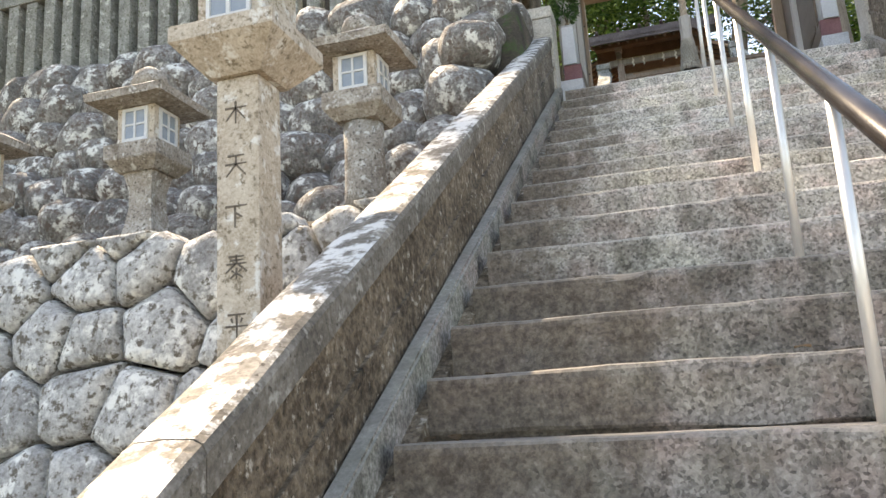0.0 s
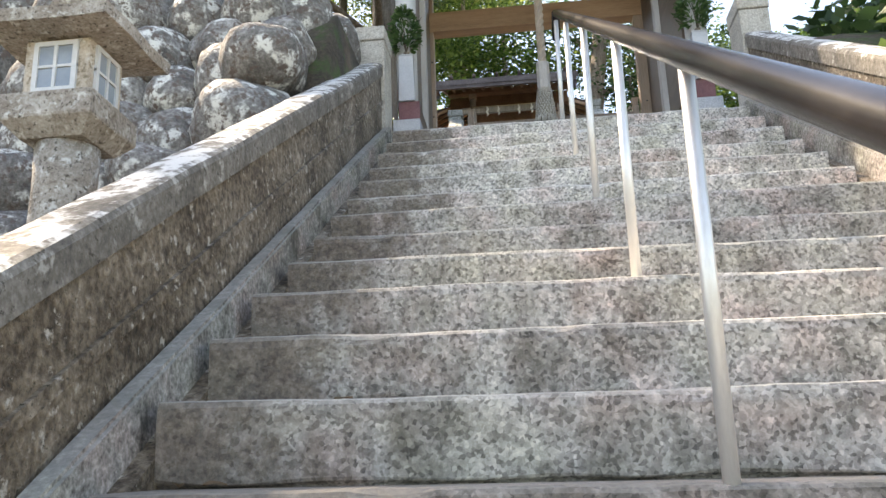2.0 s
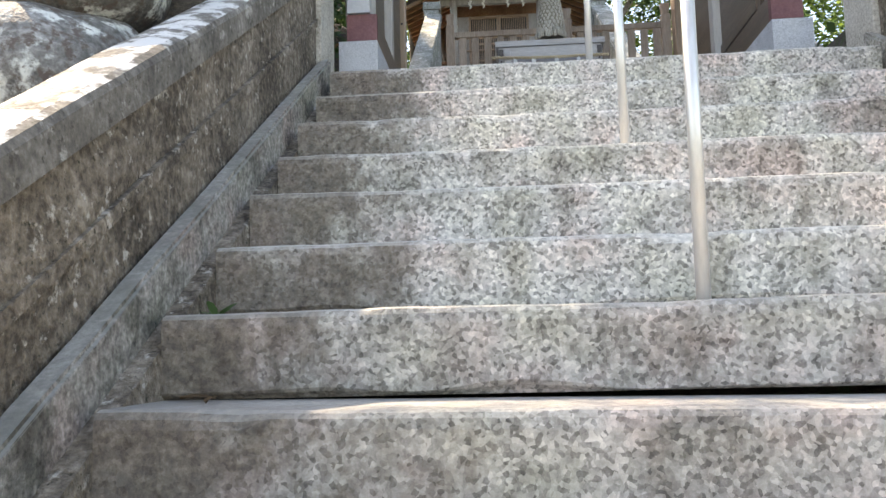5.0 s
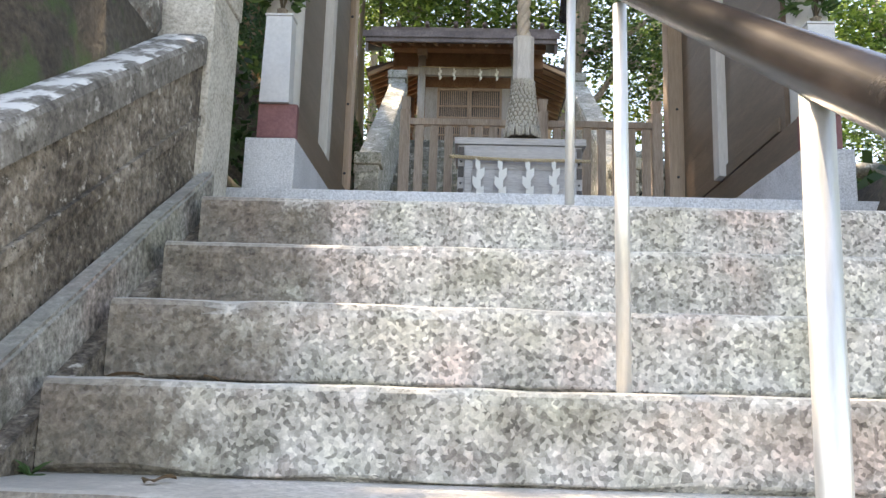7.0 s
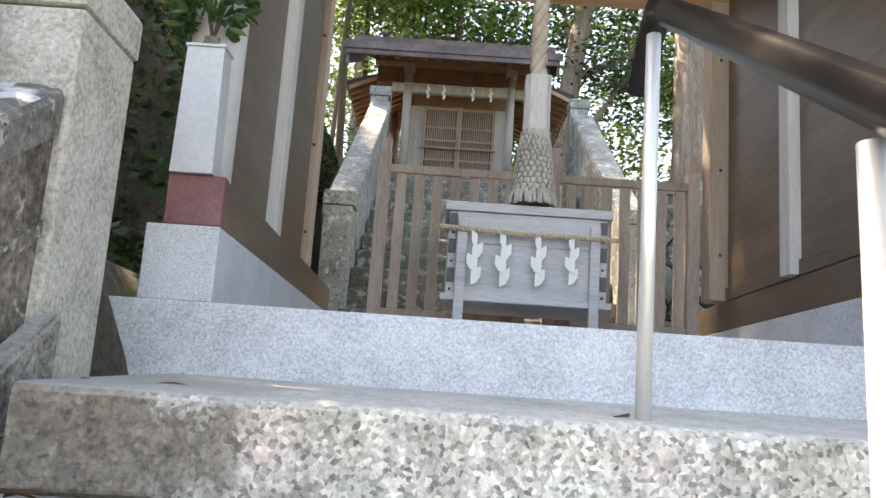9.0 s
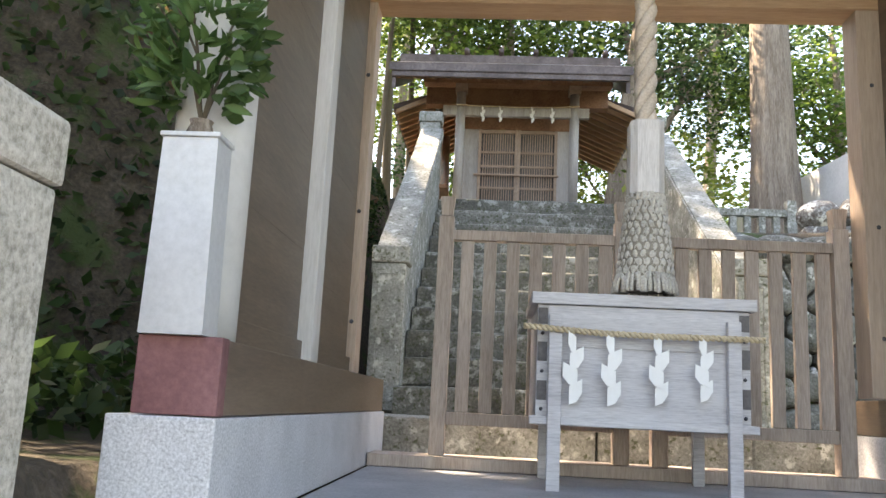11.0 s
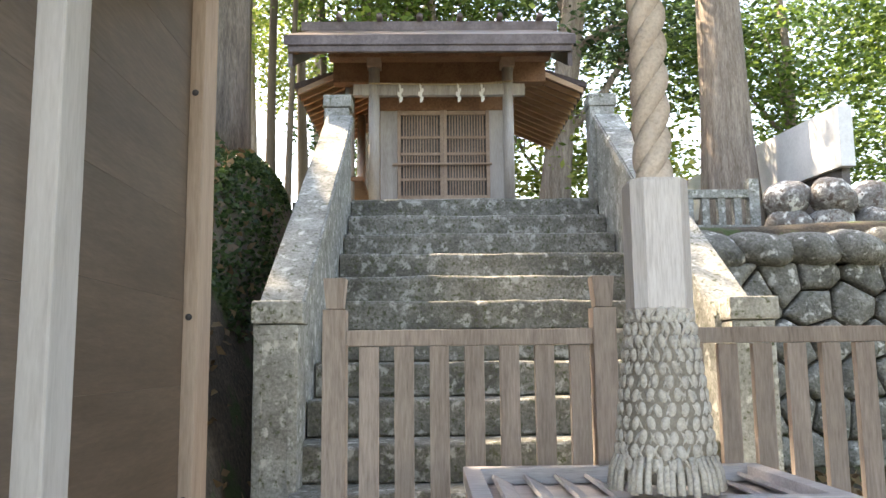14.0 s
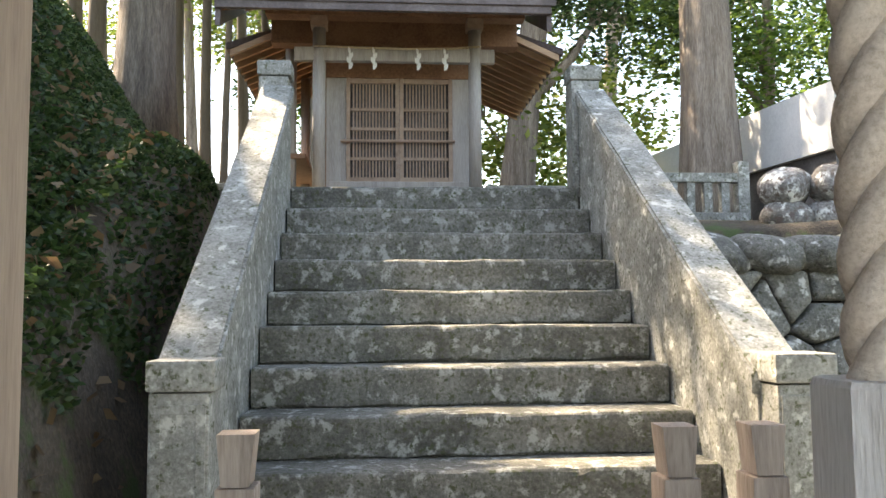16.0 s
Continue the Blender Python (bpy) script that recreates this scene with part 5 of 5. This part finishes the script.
def trunk_bm(x, y, z, h, r, lean, seed, flare=1.5):
    bm = bmf()
    n, rows = 14, 14
    rings = []
    for j in range(rows + 1):
        u = j / rows
        rr = r * (1 - .55 * u) * (1 + (flare - 1) * math.exp(-u * 14))
        cx, cy = x + lean[0] * u * h + .06 * math.sin(u * 5 + seed), y + lean[1] * u * h + .05 * math.sin(u * 4 + seed * 2)
        rings.append([bm.verts.new((cx + rr * (1 + .09 * math.sin(k * 2.1 + seed) + .12 * noise.noise((k * 1.3, u * 6, seed))) * math.cos(2 * math.pi * k / n), cy + rr * (1 + .10 * noise.noise((k * 1.7, u * 5, seed + 3))) * math.sin(2 * math.pi * k / n), z + u * h)) for k in range(n)])
    for a, b in zip(rings, rings[1:]):
        for k in range(n):
            bm.faces.new((a[k], a[(k + 1) % n], b[(k + 1) % n], b[k]))
    bm.faces.new(rings[0][::-1]), bm.faces.new(rings[-1])
    return bm


def tree(x, y, h, r, kind, crowns, lean=(0, 0), bark="bark", label="tall cedar with furrowed grey-brown bark", limbs=4):
    """crowns: (dx, dy, height, scale) each. Limbs run from the trunk to the crowns."""
    z = ground_z(x, y) - .15
    seed = x * 3.7 + y * 1.3
    t = thing("tree", (x, y, z), label, "tree", "trees of the shrine wood")
    part("trunk", trunk_bm(x, y, z, h, r, lean, seed), M[bark], t, "", True)
    for i, (dx, dy, hz, sc) in enumerate(crowns):
        c = Vector((x + lean[0] * hz + dx, y + lean[1] * hz + dy, z + hz))
        ob = new("crown", random.choice(CROWNS["fine " + kind if y > 14.5 else kind]))
        ob.location, ob.scale = c, (sc, sc, sc * random.uniform(.8, 1.05))
        ob.rotation_euler = (0, 0, random.uniform(0, 6.28))
        put(ob, t)
        if i < limbs:
            b = Vector((x + lean[0] * hz * .7, y + lean[1] * hz * .7, z + max(hz - 1.0 - .4 * sc, hz * .55)))
            m = b.lerp(c, .5) + Vector((0, 0, -.12))
            part("limb", tube(bmf(), [b, m, c, c + (c - m) * .6], [r * .38, r * .28, r * .16, .01], 7), M[bark], t, "", True)
            for q in range(3 if y < 14.5 else 6):
                e = c + Vector((random.uniform(-1, 1), random.uniform(-1, 1), random.uniform(-.5, .6))) * sc
                part("limb", tube(bmf(), [m.lerp(c, .6), c.lerp(e, .5) + Vector((0, 0, .1)), e], [r * .16, r * .1, .006], 5), M[bark], t, "", True)


R = random.Random(4)
# wood behind the shrine
tree(3.62, 15.7, 11, .275, "B", [(-.6, .8, 7.2, 1.0), (.9, 1.6, 7.6, 1.0)], (.02, 0), label="big leaning tree with sunlit furrowed bark")
tree(1.9, 17.2, 9, .20, "B", [(.9, .3, 3.2, .8), (1.6, .8, 4.4, 1.0), (-.3, .6, 4.6, .9)], (.10, 0), label="dark leaning evergreen tree behind the shrine")
dz = ground_z(-2.25, 15.2) - ground_z(-1.92, 15.2)
# trunk with two crowns; the last three are unseen, added to shade the parapets
tree(-1.92, 15.2, 12, .24, "B", [(-1.23, .8, 6.5 + dz, 1.0), (.27, 1.2, 7.2 + dz, 1.1), (.22, -1.9, 4.0 + dz, .62), (-1.73, -2.0, 4.0 + dz, .5), (.95, -1.3, 10.5 - ground_z(-1.92, 15.2), .5)], bark="barkdark")
for x, y, r in ((-1.95, 18.5, .07), (-1.62, 18.0, .045), (-1.35, 19.0, .06), (-2.6, 19.5, .09), (-3.4, 18.5, .12), (-1.1, 20.5, .07), (-.75, 19.5, .05), (-4.2, 20, .12), (-2.1, 22, .10), (.1, 21, .08)):
    tree(x, y, 11, r, "C" if y > 19 else "A", [(R.uniform(-.5, .5), R.uniform(-.3, .5), R.uniform(5.5, 7.5), .8)], (R.uniform(-.01, .01), 0), "bamboo", "slender pale-barked young tree", 1)
for i in range(13):
    x, y = -9 + 19.5 * ((i * .618) % 1), 20 + 11 * ((i * .387) % 1)
    if x > 1.5 and i % 2:
        continue
    k = "C" if x < -1 and i % 3 else ("A" if i % 3 == 1 else "B")
    low = [(R.uniform(-1, 1), R.uniform(-1, 1), R.uniform(1.6, 3.2), 1.1)]
    tree(x, y, 10, R.uniform(.10, .20), k, (low if x < -5.5 or x > -.6 else []) + [(R.uniform(-1, 1), R.uniform(-1, 1), R.uniform(3.8, 6.5), 1.3)], (R.uniform(-.03, .03), 0), label="leafy green woodland tree on the slope", limbs=2)
for x, y, hz, k in ((.4, 18.2, 3.6, "A"), (5.2, 17.6, 2.6, "A"), (7.8, 16.6, 3.0, "A"), (-.6, 18.4, 4.9, "A"), (2.3, 18.6, 1.6, "C")):
    tree(x, y, hz + 1.5, .10, k, [(0, 0, hz, 1.0), (.8, .4, hz - .9, .8), (-.7, .3, hz + .6, .8)], label="leafy evergreen tree with thin limbs", limbs=3)
# slope trees to the left and right of the gate
# most on the left are added out of view to dapple the sun
for x, y, hz, k in ((-9.5, 3.2, 5.0, "B"), (-11, 6.0, 5.0, "A"), (-7.5, 8.0, 1.6, "B"), (-6.4, 14.6, 4.0, "B"), (-4.1, 10.0, 4.6, "B"),  (6.5, 6.0, 2.6, "A"), (9.5, 12, 4.5, "A")):
    tree(x, y, hz + 2, .16, k, [(0, 0, hz, 1.25), (1.1, .5, hz - .8, 1.0), (-.9, .6, hz + .7, 1.0)], label="dense evergreen tree added on the hillside", limbs=3)
# lone crown added to thin the sunlight over the lower stairs
tree(-7.0, 7.4, 8.2, .16, "A", [(0, 0, 6.2, .8)], label="dense evergreen tree added on the hillside", limbs=1)

# crowns added out of view on the sun line, shading the top treads
tree(-3.0, 8.3, 4.6, .15, "B", [(.95, -.45, 7.6 - ground_z(-3.0, 8.3), .66), (1.1, -2.0, 7.3 - ground_z(-3.0, 8.3), .42)], label="dense evergreen tree added on the hillside", limbs=2)

# moss and fern tufts on the banks, leaf litter
def scatter(name, mat, n, x0, x1, y0, y1, size, label, seed, lift=.02, keep=None, thick=.05):
    rng = np.random.default_rng(seed)
    c = []
    while len(c) < n:
        x, y = rng.uniform(x0, x1), rng.uniform(y0, y1)
        if keep is None or keep(x, y):
            c.append((x, y, ground_z(x, y) + lift + rng.random() * thick))
    c = np.array(c)
    v, f = leaf_cloud(n, (0, 0, 0), np.array([.001, .001, .001]), size, seed, upright=.6)
    v = v + np.repeat(c, 4, 0)
    me = bpy.data.meshes.new(name)
    me.from_pydata(v.tolist(), [], f.tolist())
    me.materials.append(M[mat])
    tagged(new(name, me), label, "undergrowth", kind="stuff")


scatter("moss_tufts", "moss", 80000, -2.6, -.56, 9.6, 14.5, .027, "low moss and tiny ferns on the steep bank", 3, keep=lambda x, y: ground_z(x, y) > 5.30 + .45 * noise.noise((x * 2.3, y * 2.3, 4)) and noise.noise((x * 4.3, y * 4.3, 9)) > -.6, thick=.04)
scatter("undergrowth", "moss", 7000, -3.5, -.85, 6.9, 9.4, .045, "dark undergrowth beside the gate", 5, thick=.25)
scatter("leaf_litter", "litter", 2500, -3.0, 3.5, 9.2, 12.2, .05, "scattered brown fallen leaves on the ground", 6, keep=lambda x, y: x < -.5 or x > 1.9)
scatter("undergrowth", "moss", 9000, 2.2, 6, 1.0, 9.2, .07, "low green undergrowth on the slope", 8, thick=.2)

# fallen leaves and weeds on the treads
RL = random.Random(12)


def fallen_leaf(x, y, z, size, turn, tilt):
    bm = bmf()
    row = [(-.5, .05), (-.25, .8), (.1, 1), (.35, .6), (.5, .05)]
    lv = [[bm.verts.new((u * size, w * q * size * .28, .004 * abs(q) + .003 * math.cos(u * 4))) for q in (-1, 0, 1)] for u, w in row]
    for a, b in zip(lv, lv[1:]):
        for q in (0, 1):
            bm.faces.new((a[q], a[q + 1], b[q + 1], b[q]))
    ob = whole("fallen_leaf", bm, M["litter"], "curled brown fallen leaf on the stone stairs", "leaf", "fallen leaves", soft=True)
    ob.location, ob.rotation_euler = (x, y, z), (tilt, RL.uniform(-.2, .2), turn)


for i in range(36):
    k = i % 16
    x = XL + .03 + abs(RL.gauss(0, .12)) if i % 3 else RL.uniform(XL + .1, XR - .1)
    fallen_leaf(x, NOSE[k][0] + RL.uniform(.10, .24), NOSE[k][1] + .006, RL.uniform(.035, .075), RL.uniform(0, 6.28), RL.uniform(-.2, .2))
for k, x in ((9, -.27), (10, -.24), (13, -.27), (4, -.28), (6, -.27), (2, -.27)):
    weed = thing("weed", (x, NOSE[k][0] + .23, NOSE[k][1]), "small green weed growing in the stair corner", "weed", "weeds on the stairs")
    for q in range(9):
        a, L = RL.uniform(0, 6.28), RL.uniform(.03, .075)
        bm = bmf()
        bx, by, bz = weed.location
        d = Vector((math.cos(a), math.sin(a) * .6, RL.uniform(.3, 1.1))).normalized()
        sdw = d.cross(Vector((0, 0, 1))).normalized()
        lv = [[bm.verts.new(Vector((bx, by, bz)) + d * L * u + sdw * q2 * w * .011 - Vector((0, 0, .02 * u * u))) for q2 in (-1, 1)] for u, w in ((0, .3), (.4, 1), (.75, .8), (1, .1))]
        for r0, r1 in zip(lv, lv[1:]):
            bm.faces.new((r0[0], r0[1], r1[1], r1[0]))
        part("blade", bm, M["sakaki"], weed)

# ---- plan units to metres ----
seen_meshes = set()
for ob in list(scene.objects):
    if ob.type == "CAMERA":
        continue
    ob.location = ob.location * U
    if ob.parent is not None:
        inv = ob.matrix_parent_inverse.copy()
        inv.translation = inv.translation * U
        ob.matrix_parent_inverse = inv
    if ob.type == "MESH" and ob.data.name not in seen_meshes:
        seen_meshes.add(ob.data.name)
        ob.data.transform(Matrix.Diagonal((U, U, U, 1)))
